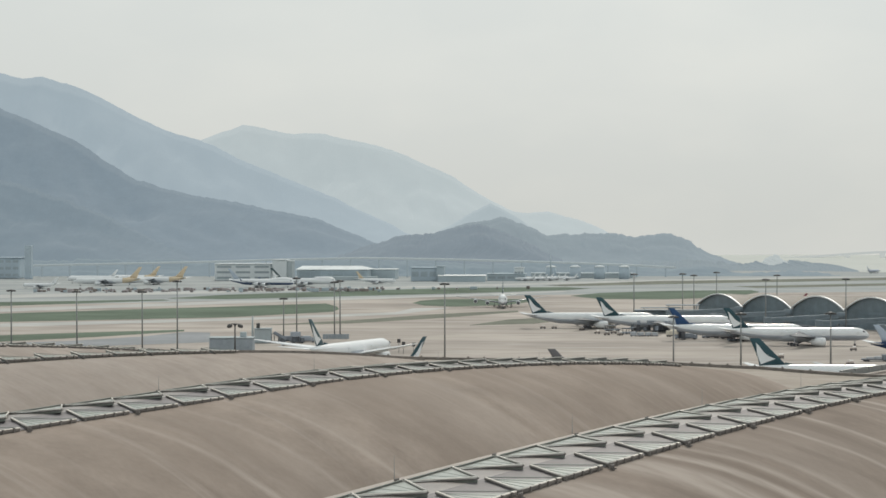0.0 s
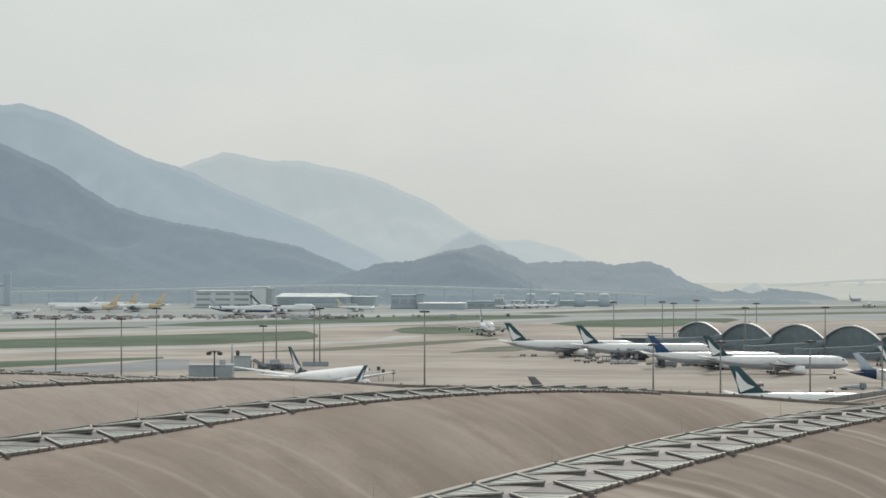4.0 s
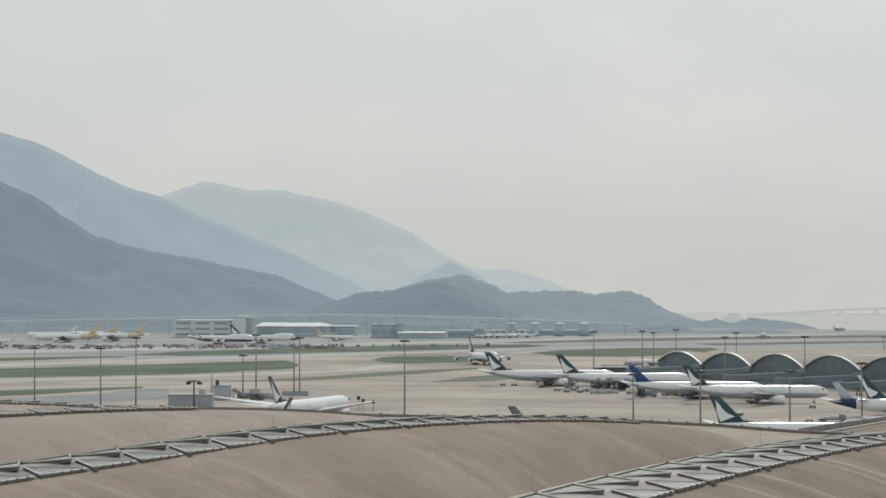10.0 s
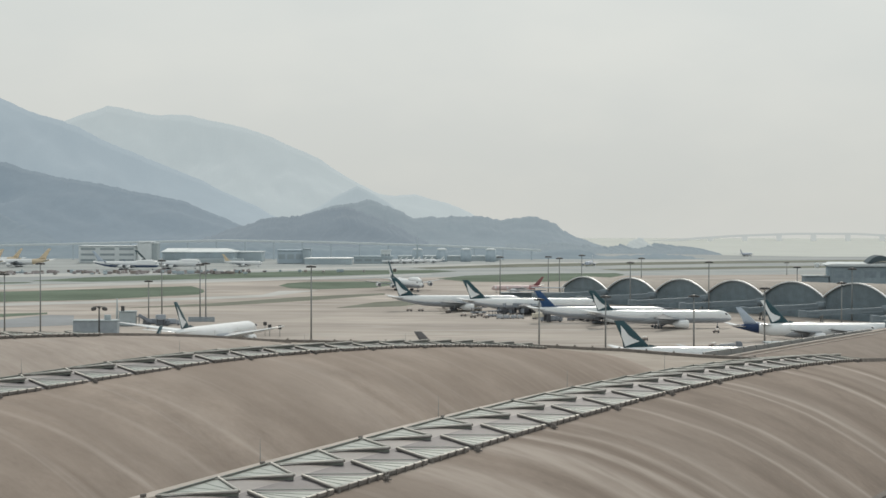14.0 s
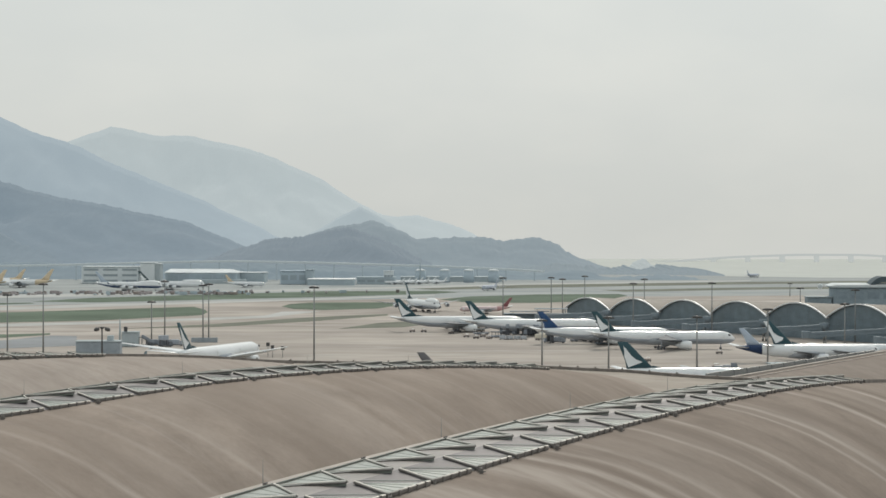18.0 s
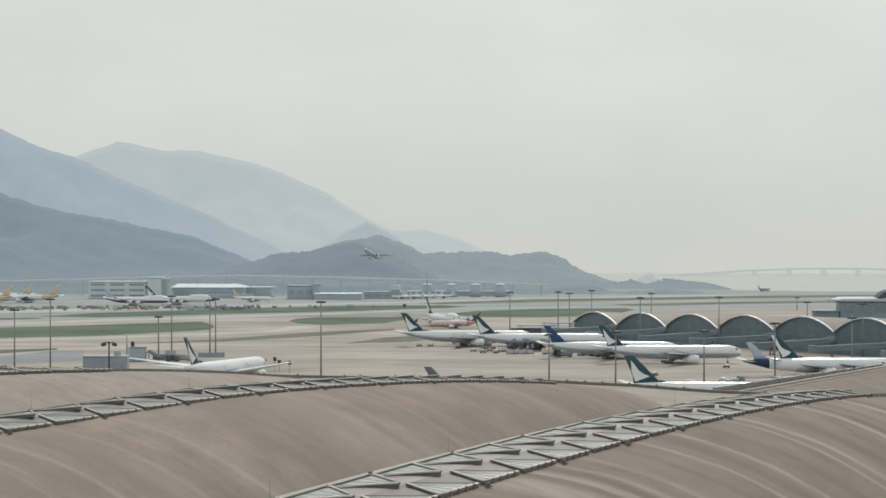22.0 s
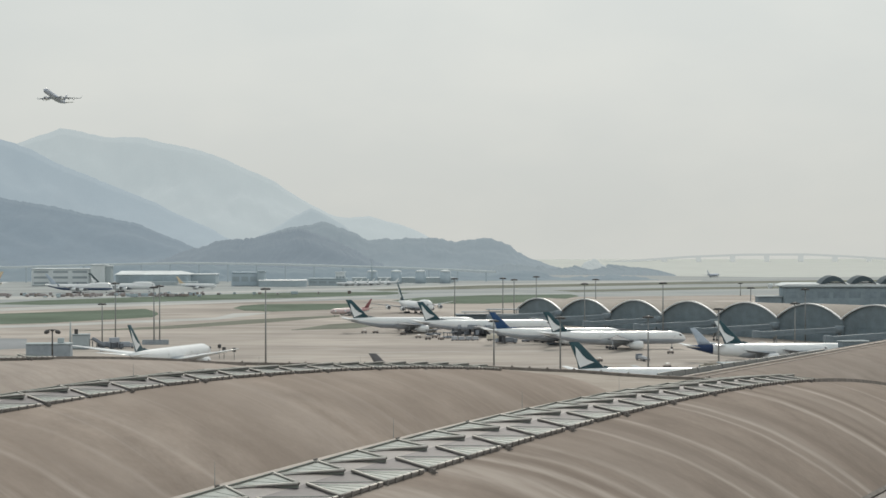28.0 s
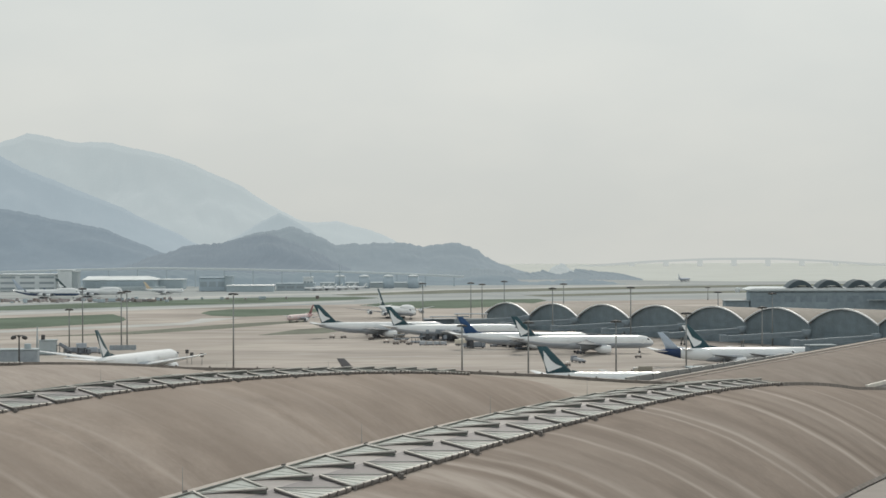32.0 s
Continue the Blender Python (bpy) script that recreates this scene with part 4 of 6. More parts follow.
def roof_material(name, color, light, dark, streaks=1.0, grain=1.0, pale=(), stain=(), middle=0.0, fade=1.0, lines=0.15):
    """Weathered sheet roofing: rain streaks run down the vault, across its axis; pale, stain: single washed bands; middle: v of the crown; fade: strength of the bands on the far slope; lines: fine streaks."""
    m = material(name, color, 0.9, vary=0.17, scale=0.3, fine=7, bump=0.25, spec=0.04)
    n, l = m.node_tree.nodes, m.node_tree.links
    b = n["Principled BSDF"]
    last = b.inputs["Base Color"].links[0].from_socket
    tc = n.new("ShaderNodeTexCoord")
    layers = (((0.07, 0.05, 0.0), 0.38, 0.66, dark, 0.7), ((0.12, 0.05, 0.0), 0.48, 0.75, light, 0.35), ((0.7, 0.22, 0.0), 0.46, 0.74, light, 0.3), ((1.1, 0.32, 0.0), 0.48, 0.74, dark, 0.35),
              ((0.30, 0.007, 0.0), 0.575, 0.605, light, 0.55), ((0.17, 0.006, 0.0), 0.61, 0.64, light, 0.3), ((0.36, 0.02, 0.0), 0.645, 0.66, light, 0.5), ((0.62, 0.03, 0.0), 0.655, 0.672, light, 0.9), ((0.45, 0.022, 0.0), 0.62, 0.68, dark, 0.45), ((2.4, 0.5, 0.0), 0.5, 0.72, dark, 0.3))
    for scale, low, high, tint, amount in layers:
        amount *= streaks if scale[1] < 0.01 else lines if scale[1] < 0.04 else (grain if scale[0] > 0.5 else 1.0)
        mp, nz, rp, mx = n.new("ShaderNodeMapping"), n.new("ShaderNodeTexNoise"), n.new("ShaderNodeMapRange"), n.new("ShaderNodeMix")
        mp.inputs["Scale"].default_value = scale
        mp.inputs["Location"].default_value = (scale[0] * 37, scale[0] * 91, 0)
        nz.inputs["Scale"].default_value, nz.inputs["Detail"].default_value = 1.0, 2.0
        l.new(tc.outputs["Object"], mp.inputs[0])
        l.new(mp.outputs[0], nz.inputs["Vector"])
        rp.inputs["From Min"].default_value, rp.inputs["From Max"].default_value, rp.inputs["To Max"].default_value = low, high, amount
        l.new(nz.outputs["Fac"], rp.inputs["Value"])
        mx.data_type = "RGBA"
        l.new(rp.outputs[0], mx.inputs["Factor"])
        l.new(last, mx.inputs[6])
        mx.inputs[7].default_value = (*tint, 1)
        last = mx.outputs[2]
    if pale or stain:
        # single bands: u, drifting along the slope and wavering a little
        xyz, off, drift, wav, wmp, shift = (n.new("ShaderNode" + k) for k in ("SeparateXYZ", "Math", "Math", "TexNoise", "Mapping", "Math"))
        l.new(tc.outputs["Object"], xyz.inputs[0])
        off.operation, off.inputs[1].default_value = "SUBTRACT", middle - 5.0
        l.new(xyz.outputs["Y"], off.inputs[0])
        drift.operation, drift.inputs[1].default_value = "MULTIPLY_ADD", 0.27
        l.new(off.outputs[0], drift.inputs[0])
        l.new(xyz.outputs["X"], drift.inputs[2])
        wmp.inputs["Scale"].default_value = (0.12, 0.16, 0.0)
        wav.inputs["Scale"].default_value, wav.inputs["Detail"].default_value = 1.0, 1.0
        l.new(tc.outputs["Object"], wmp.inputs[0])
        l.new(wmp.outputs[0], wav.inputs["Vector"])
        shift.operation, shift.inputs[1].default_value = "MULTIPLY_ADD", 1.6
        l.new(wav.outputs["Fac"], shift.inputs[0])
        l.new(drift.outputs[0], shift.inputs[2])
        where = n.new("ShaderNodeMapRange")
        where.inputs["From Min"].default_value, where.inputs["From Max"].default_value = 60.8, 220.8
        l.new(shift.outputs[0], where.inputs["Value"])
        brk, bmp, brg = n.new("ShaderNodeTexNoise"), n.new("ShaderNodeMapping"), n.new("ShaderNodeMapRange")
        bmp.inputs["Scale"].default_value = (0.9, 0.28, 0.0)
        brk.inputs["Scale"].default_value, brk.inputs["Detail"].default_value = 1.0, 3.0
        l.new(tc.outputs["Object"], bmp.inputs[0])
        l.new(bmp.outputs[0], brk.inputs["Vector"])
        brg.inputs["From Min"].default_value, brg.inputs["From Max"].default_value, brg.inputs["To Min"].default_value = 0.36, 0.6, 0.5
        l.new(brk.outputs["Fac"], brg.inputs["Value"])
        down, fall = n.new("ShaderNodeMapRange"), n.new("ShaderNodeMath")
        down.inputs["From Min"].default_value, down.inputs["From Max"].default_value = -9.0, 3.0
        down.inputs["To Min"].default_value, down.inputs["To Max"].default_value = 1.0, fade
        l.new(off.outputs[0], down.inputs["Value"])
        fall.operation = "MULTIPLY"
        l.new(brg.outputs[0], fall.inputs[0])
        l.new(down.outputs[0], fall.inputs[1])
        for stains, tint in ((stain, [c * 0.9 for c in dark]), (pale, [c * (1.15 if fade == 1.0 else 1.2) for c in light])):
            if not stains:
                continue
            amt, mx = n.new("ShaderNodeMath"), n.new("ShaderNodeMix")
            amt.operation = "MULTIPLY"
            l.new(stain_ramp(n, l, where.outputs[0], stains), amt.inputs[0])
            l.new(fall.outputs[0], amt.inputs[1])
            mx.data_type = "RGBA"
            l.new(amt.outputs[0], mx.inputs["Factor"])
            l.new(last, mx.inputs[6])
            mx.inputs[7].default_value = (*tint, 1)
            last = mx.outputs[2]
    l.new(last, b.inputs["Base Color"])
    return m


# one roofing in three tones: light on each vault is put into the colour
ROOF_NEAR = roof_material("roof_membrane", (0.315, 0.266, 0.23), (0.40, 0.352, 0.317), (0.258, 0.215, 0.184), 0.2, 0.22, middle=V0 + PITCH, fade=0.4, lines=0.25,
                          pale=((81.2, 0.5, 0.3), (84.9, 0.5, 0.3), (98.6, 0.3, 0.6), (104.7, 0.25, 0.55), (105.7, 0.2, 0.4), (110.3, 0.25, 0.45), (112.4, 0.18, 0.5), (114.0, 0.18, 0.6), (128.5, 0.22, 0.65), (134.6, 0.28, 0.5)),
                          # the last three wide bands are no streaks; they darken the far end
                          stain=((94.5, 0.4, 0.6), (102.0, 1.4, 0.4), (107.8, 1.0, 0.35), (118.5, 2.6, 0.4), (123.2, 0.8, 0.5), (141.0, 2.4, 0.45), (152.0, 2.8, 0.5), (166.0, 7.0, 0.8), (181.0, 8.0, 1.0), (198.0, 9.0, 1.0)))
ROOF_DARK = roof_material("roof_membrane_dark", (0.27, 0.227, 0.196), (0.36, 0.318, 0.285), (0.216, 0.179, 0.153), 0.15, 0.22, middle=V0, lines=0.18,
                         pale=((85.5, 3.0, 0.7), (94.2, 2.6, 0.85), (98.3, 0.8, 0.9), (101.3, 0.4, 0.7), (104.6, 0.6, 0.5), (113.6, 0.45, 0.85), (119.8, 0.5, 0.9), (131.2, 0.6, 0.8), (134.0, 0.6, 0.9), (149.3, 0.9, 1.0), (162.8, 1.0, 1.0), (178.3, 0.6, 0.7)),
                         stain=((90.9, 0.5, 0.7), (97.2, 0.35, 0.7), (99.8, 0.35, 0.7), (109.6, 0.9, 0.5), (117.0, 1.4, 0.5), (125.2, 1.2, 0.5), (138.5, 1.8, 0.5), (151.4, 0.7, 0.9), (155.5, 1.6, 0.5), (165.4, 0.7, 0.9)))
ROOF_WING = roof_material("roof_membrane_plain", (0.275, 0.237, 0.21), (0.33, 0.292, 0.262), (0.23, 0.194, 0.17), 0.1, 0.2)
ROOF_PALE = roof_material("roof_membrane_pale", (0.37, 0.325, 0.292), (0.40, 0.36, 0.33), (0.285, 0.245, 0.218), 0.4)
TURN_ROOF = 90 - math.degrees(AX)


def along_roof(name, k, d0, d1, u0, u1, lift, mat, nu=60, nv=24, thick=0.0):
    """A sheet that follows vault k between two offsets from its crown; local x along the axis."""
    v, f = [], []
    for i in range(nu + 1):
        u = u0 + (u1 - u0) * i / nu
        for j in range(nv + 1):
            d = d0 + (d1 - d0) * j / nv
            v.append((u, V0 + PITCH * k + d, roof_z(u, d, k) + lift))
    for i in range(nu):
        for j in range(nv):
            a = i * (nv + 1) + j
            f.append((a, a + 1, a + nv + 2, a + nv + 1))
    ob = part(name, mesh_of(name, v, f, mat, True), None)
    ob.matrix_basis = pose(0, 0, 0, 0, 0, TURN_ROOF)
    return ob


EDGE = 16.0


def valley(name, k, half, lift, mat):
    """A flat strip in the valley beside vault k."""
    v0, v1 = V0 + PITCH * (k + 0.5) - half, V0 + PITCH * (k + 0.5) + half
    rings = []
    for i in range(41):
        u = U_BACK + (202.0 - U_BACK) * i / 40
        z = roof_z(u, EDGE, k) + lift
        rings.append([(u, v0, z - 0.3), (u, v1, z - 0.3), (u, v1, z), (u, v0, z)])
    return part(name, loft(name, rings, mat, False), None, m=pose(0, 0, 0, 0, 0, TURN_ROOF))


for k in range(-2, 5):
    tagged(along_roof("roof_vault", k, -EDGE, EDGE, U_BACK, 211.0 if k > 0 else 226.0, 0.0, ROOF_PALE if k > 1 else (ROOF_NEAR if k > 0 else ROOF_DARK)), "weathered tan vaulted terminal roof with pale rain streaks", "roof", "roof vaults", kind="structure")
    tagged(valley("valley_gutter", k, 2.05, -0.08, M["gutter"]), "weathered metal gutter in the roof valley", "gutter", "roof gutters", kind="structure")
    for d in (-EDGE - 0.1, EDGE - 0.15):
        tagged(along_roof("gutter_kerb", k, d, d + 0.25, U_BACK, U_END, 0.1, M["kerb"], nv=1), "dark kerb along the foot of the vault", "kerb", "gutter kerbs", kind="structure")
# ledge paler than the vaults: light on its flat top is in the colour
ROOF_LINK = roof_material("roof_ledge_lit_tone", (0.385, 0.345, 0.305), (0.42, 0.38, 0.34), (0.325, 0.285, 0.25))
LEDGE = ((-60, 38.0), (0, 39.6), (30, 40.9), (43, 41.2), (51, 41.5), (62, 41.75), (69, 41.85), (75, 41.95), (79, 42.1), (85, 42.4), (90, 42.45), (97, 42.6), (103, 42.62), (115, 42.5), (126, 42.3), (134, 42.22), (143, 42.28), (152, 42.2), (162, 42.15), (176, 41.9), (195, 41.9), (320, 42.1))


def ledge_strip(name, u0, u1, below, above, mat, rise=0.0):
    """A long piece along the vault ends that follows the ledge's height."""
    return loft(name, [[(u0, v, z - below), (u1, v, z - below), (u1, v, z + above), (u0, v, z + above + rise)] for v, z in LEDGE], mat, False)


tagged(part("roof_ledge", ledge_strip("roof_ledge", 180, 243, 0.85, 0.0, ROOF_LINK, 0.35), None, m=pose(0, 0, 0, 0, 0, TURN_ROOF)), "flat roof ledge at the end of the vaults, lit tone put into its colour", "roof", kind="structure")
tagged(part("roof_ledge_trim", ledge_strip("roof_ledge_trim", 242.6, 243.3, 0.95, 0.36, M["kerb"]), None, m=pose(0, 0, 0, 0, 0, TURN_ROOF)), "dark metal trim along the roof ledge", "trim", kind="structure")


def kerb_bar(name, k, d, u0, u1, wide, high, mat):
    """A low bar along vault k at one offset from its crown."""
    rings = []
    for i in range(41):
        u = u0 + (u1 - u0) * i / 40
        v, z = V0 + PITCH * k + d, roof_z(u, d, k)
        rings.append([(u, v - wide, z - 0.1), (u, v + wide, z - 0.1), (u, v + wide * 0.8, z + high), (u, v - wide * 0.8, z + high)])
    return part(name, loft(name, rings, mat, False), None, m=pose(0, 0, 0, 0, 0, TURN_ROOF))


for k in (-1, 0, 2, 3, 4):
    tagged(kerb_bar("ridge_kerb", k, -3.2 if k == 0 else 0.0, (175, 189, 168, 205, 60, 60)[k], 210.0 if k > 0 else 226.0, 0.22, 0.26, M["kerb"]), "dark ridge kerb along the vault crown", "kerb", "ridge kerbs", kind="structure")
for k in range(0, 3):
    du, end, up = (0.0, 0.0, 2.0)[k], (176, 191, 169)[k], (0.035, 0.035, 0.1)[k]
    # shade tone right of the crown, lit tone left of it
    tagged(along_roof("roof_walkway", k, -3.1 + du, -0.3 + du, U_BACK, end, up, M["walkway"], nv=4), "walkway sheet between the roof skylights in a lavender-grey shade tone", "walkway", "roof walkways", kind="structure")
    tagged(along_roof("roof_walkway", k, -0.3 + du, 3.3 + du, U_BACK, end, up, M["walkway_lit"], nv=4), "walkway sheet between the roof skylights in a pinkish tan lit tone", "walkway", "roof walkways", kind="structure")
    flashing = along_roof("skylight_flashing", k, 3.3 + du, 4.75 + du, U_BACK, end, up + 0.02, M["flashing"], nv=2) if k else kerb_bar("skylight_flashing", k, 4.1, U_BACK, end, 0.5, 0.13, M["flashing"])
    tagged(flashing, "pale metal flashing beside the roof skylights", "flashing", "roof flashings", kind="structure")


def wedge(name, tri, tops, low, mat):
    """A three-cornered piece whose corners have their own heights."""
    n = len(tri)
    v = [(x, y, low) for x, y in tri] + [(x, y, z) for (x, y), z in zip(tri, tops)]
    return mesh_of(name, v, [tuple(range(n)), tuple(range(n, 2 * n))] + [(j, (j + 1) % n, n + (j + 1) % n, n + j) for j in range(n)], mat)


def bar(name, p, q, za, zb, wide, high, mat, taper=1.0):
    """A bar with a rounded top between two places in plan; its top follows the two heights, and it may taper towards q."""
    d = (Vector(q) - Vector(p)).normalized()
    nrm = Vector((-d[1], d[0]))
    prof = [(-1.0, -1.0), (-1.0, -0.35), (-0.72, -0.1), (-0.25, 0.0), (0.25, 0.0), (0.72, -0.1), (1.0, -0.35), (1.0, -1.0)]
    return loft(name, [[(c[0] + nrm[0] * a * wide * f, c[1] + nrm[1] * a * wide * f, z + h * high * f) for a, h in prof] for c, z, f in ((p, za, 1.0), (q, zb, taper))], mat)


def skylight(side):
    """A triangular raised skylight; base along x on the outer edge, apex towards the crown."""
    ob = thing("skylight", "triangular roof skylight with pale frame and grey-green glass", "skylight", "roof skylights")
    near = side > 0
    b = MODULE * (0.86 if near else 0.995)
    tri = [(0, 0), (b, 0), (1.5, 2.45)] if near else [(0, 0), (b, 0), (0.25, -3.85)]
    tops = [0.13, 0.11, 0.14] if near else [0.05, 0.09, 0.11]
    part("glass", wedge("glass", tri, [z - 0.05 for z in tops], -0.12, M["glass"]), ob)
    for i in range(3):
        j = (i + 1) % 3
        p, q = tri[i], tri[j]
        za, zb = tops[i] + 0.06, tops[j] + 0.06
        if near:
            wide, high, mat = ((0.07, 0.05, "beam"), (0.03, 0.04, "glass_bar"), (0.075, 0.055, "beam"))[i]
        else:
            wide, high, mat = ((0.03, 0.05, "glass_bar"), (0.045, 0.06, "blade"), (0.19, 0.10, "blade"))[i]
        piece = part("frame_bar", bar("frame_bar", p, q, za, zb, wide, high, M[mat], 0.35 if not near and i == 2 else 1.0), ob)
        # dark skirt under each bar: the bar's shaded side put into the colour
        if i == 0 or not near or i == 2:
            part("skirt", bar("skirt", p, q, za - high * 0.9, zb - high * 0.9, wide * 0.96, 0.2 if i == 0 and near else (0.1 if near else 0.06), M["skirt"], 0.4 if not near and i == 2 else 1.0), piece)
    if near:
        for i in range(5):
            a = b * (i + 0.08) / 4.7
            part("base_clip", boxes("base_clip", [(a - 0.06, a + 0.06, -0.13, 0.0, -0.06, 0.185)], M["skirt"]), ob)
    for i in (1, 2, 3):
        p, q = Vector((b * i / 4, 0)), Vector(tri[2])
        za, zb = tops[0] + (tops[1] - tops[0]) * i / 4 - 0.03, tops[2] - 0.03
        part("glazing_bar", bar("glazing_bar", p, q, za, zb, 0.022, 0.05, M["glass_bar"]), ob)
    return ob


SHIFT = (0.0, 0.0, 2.0, 0.0)
FAR_SHIFT = (0.0, -0.5, 0.7, 0.0)
LIFT = (0.0, 0.0, 0.09, 0.0)
near_light, far_light = skylight(1), skylight(-1)
first = {1: near_light, -1: far_light}
used = set()
U_S2 = 80.9
U_S1 = 91.0
for k in range(0, 4):
    start = {0: U_S2, 1: U_S1}.get(k, 83.0)
    for i in range(-12, 34):
        u = start + i * MODULE
        if u < (64, 74, 96, 140)[k] or u > (174, 190, 168, 205)[k]:
            continue
        slope = math.degrees(math.atan((crest(u + 1) - crest(u - 1)) / 2))
        u += 0.3 + (max(0.0, 86 - u) * 0.07 if k == 0 else 0.0)
        for side, uu, dv, roll in ((1, u, -3.15 + SHIFT[k], 5), (-1, u + 5.25, 3.15 + FAR_SHIFT[k], -5)):
            x, y = roof_xy(uu, V0 + PITCH * k + dv)
            m = Matrix.Translation((x, y, roof_z(uu, dv, k) + (0.05 if side > 0 else 0.08) + LIFT[k])) @ pose(0, 0, 0, 0, 0, 90 - math.degrees(AX)) @ pose(0, 0, 0, 0, -slope, 0) @ pose(0, 0, 0, roll)
            if side in used:
                copy_thing(first[side], m)
            else:
                first[side].matrix_basis = m
                used.add(side)

# brackets and boxes along the ledge trim
clip_mesh = boxes("trim_bracket", [(-0.2, 0.15, -0.2, 0.2, -0.3, 0.06), (-0.1, 0.05, -0.08, 0.08, 0.05, 0.2)], M["kerb"])
rim = random.Random(9)
v_at = 20.0
while v_at < 175:
    z_at = float(np.interp(v_at, [p[0] for p in LEDGE], [p[1] for p in LEDGE]))
    x, y = roof_xy(242.9, v_at)
    tagged(part("trim_bracket", clip_mesh, None, m=pose(x, y, z_at + 0.34, 0, 0, TURN_ROOF)), "small dark bracket on the ledge trim", "bracket", "trim brackets")
    v_at += rim.choice((2.4, 3.6, 3.6, 5.2))

# ---- masts ----


def mast(at, h, arms):
    ob = thing("light_mast", "tall grey steel floodlight mast on the apron", "floodlight mast", "apron masts", at=(*at, 0))
    part("pole", loft("pole", [ring_z(0, 0, z, q) for z, q in ((0, 0.42), (h * 0.5, 0.34), (h, 0.24))], M["galv"]), ob)
    part("head_frame", loft("head_frame", [ring_z(0, 0, z, q, 12) for z, q in ((h - 0.2, 0.4), (h, 1.9), (h + 0.3, 1.9), (h + 0.6, 0.3))], M["lamp"]), ob)
    for j in range(arms):
        a = 2 * math.pi * j / arms
        c, s = 1.9 * math.cos(a), 1.9 * math.sin(a)
        part("floodlight", box("floodlight", (c - 0.45, c + 0.45, s - 0.45, s + 0.45, h - 0.5, h + 0.15), M["lamp"]), ob)
    return ob


for (at, h) in (
    ((-292.7, 1034.5), 28.5), ((-253.7, 1016.0), 28.5), ((-216.3, 998.3), 29), ((-200.7, 1008.4), 34), ((-165.2, 1133.5), 21), ((-160.4, 1152.0), 32),
    ((-133.1, 1105.3), 31), ((-130.7, 1111.1), 31.5), ((-63.1, 959.5), 34), ((35.2, 1297.6), 31), ((71.1, 1399.1), 29), ((78.8, 1399.3), 28), ((97.3, 1446.3), 29),
    ((325.5, 1936.3), 11.8), ((211.9, 1223.7), 26.8), ((139.6, 887.4), 26.7), ((223.4, 1115.9), 28.8), ((195.5, 1002.1), 25.1),
    ((41.9, 903.6), 21), ((70.1, 886.4), 23), ((106.6, 870.3), 24), ((113.1, 1241.0), 29), ((152.6, 1175.6), 31), ((135.3, 1400.9), 28)):
    mast(at, h, 6)


# small fittings on the roof
post_mesh = boxes("anchor_post", [(-0.09, 0.09, -0.08, 0.08, 0.0, 0.22), (-0.18, 0.18, -0.04, 0.04, 0.12, 0.26), (-0.03, 0.03, -0.22, 0.22, 0.04, 0.1)], M["skirt"])
rod_mesh = loft("lightning_rod", [ring_z(0, 0, z, q, 6) for z, q in ((0, 0.04), (0.1, 0.022), (1.35, 0.008))], M["galv"])
for k in range(0, 3):
    start = {0: U_S2, 1: U_S1}.get(k, 83.0)
    for i in range(-4, 14):
        u = start + i * 2 * MODULE
        if u < 60 or u > (174, 190, 166)[k]:
            continue
        for d, name, me, du in ((-3.55, "roof_anchor", post_mesh, 0.0), (4.0, "roof_anchor", post_mesh, 2.2), (4.8, "lightning_rod", rod_mesh, 3.4)):
            if name == "lightning_rod" and i % 2:
                continue
            d += SHIFT[k]
            x, y = roof_xy(u + du, V0 + PITCH * k + d)
            ob = part(name, me, None, m=pose(x, y, roof_z(u + du, d, k), 0, 0, TURN_ROOF))
            if name == "roof_anchor":
                tagged(ob, "small dark metal anchor bracket on the roof", "bracket", "roof anchors")
            else:
                tagged(ob, "thin metal lightning rod on the roof", "lightning rod", "lightning rods")

# second roof wing beyond the vaults
WA, WB = Vector([32.4, 268.0]), Vector([100.7, 392.0])
wd = (WB - WA).normalized()
wing_len = (WB - WA).length + 60
v, f = [], []
for i in range(41):
    for j in range(13):
        d = -20 + 40 * j / 12
        v.append((wing_len * i / 40, d, 40.0 - 9.0 * (d / 20) ** 2))
for i in range(40):
    for j in range(12):
        a = i * 13 + j
        f.append((a, a + 1, a + 14, a + 13))
roof_wing = tagged(part("roof_wing", mesh_of("roof_wing", v, f, ROOF_WING, True), None, m=pose(WA[0], WA[1], 0, 0, 0, heading((0, 0), wd))), "tan roof wing with a pale ridge rail beyond the vaults", "roof", kind="structure")
part("ridge_rail", boxes("ridge_rail", [(0, wing_len, -0.3, 0.3, 39.9, 40.2), (0, wing_len, -1.6, -1.4, 39.8, 40.0)], M["flashing"]), roof_wing)
part("roof_edge", boxes("roof_edge", [(-0.4, 0.0, -20, 20, 30.5, 31.2)], M["kerb"]), roof_wing)
for i in range(15):
    a = 8 + i * 5.1
    lean = 0.95 - 0.04 * i
    part("skylight_frame", boxes("skylight_frame", [(a, a + 4.5, 1.2, 1.5, 39.7, 39.98 + lean), (a + 4.5, a + 5.1, 1.25, 1.45, 39.7, 39.7 + lean)], M["galv"]), roof_wing, "grey frame of a skylight beyond the ridge")
part("gutter_lining", loft("gutter_lining", [[(x, -14.3, 35.5), (x, -15.6, 34.6), (x, -15.6, 34.4), (x, -14.3, 35.3)] for x in (74, 150)], M["skirt"], False), roof_wing)
part("gutter_rail", boxes("gutter_rail", [(74.5, 150, -14.4, -13.9, 35.3, 36.0)], M["beam"]), roof_wing, "pale gutter rail on the lower slope")

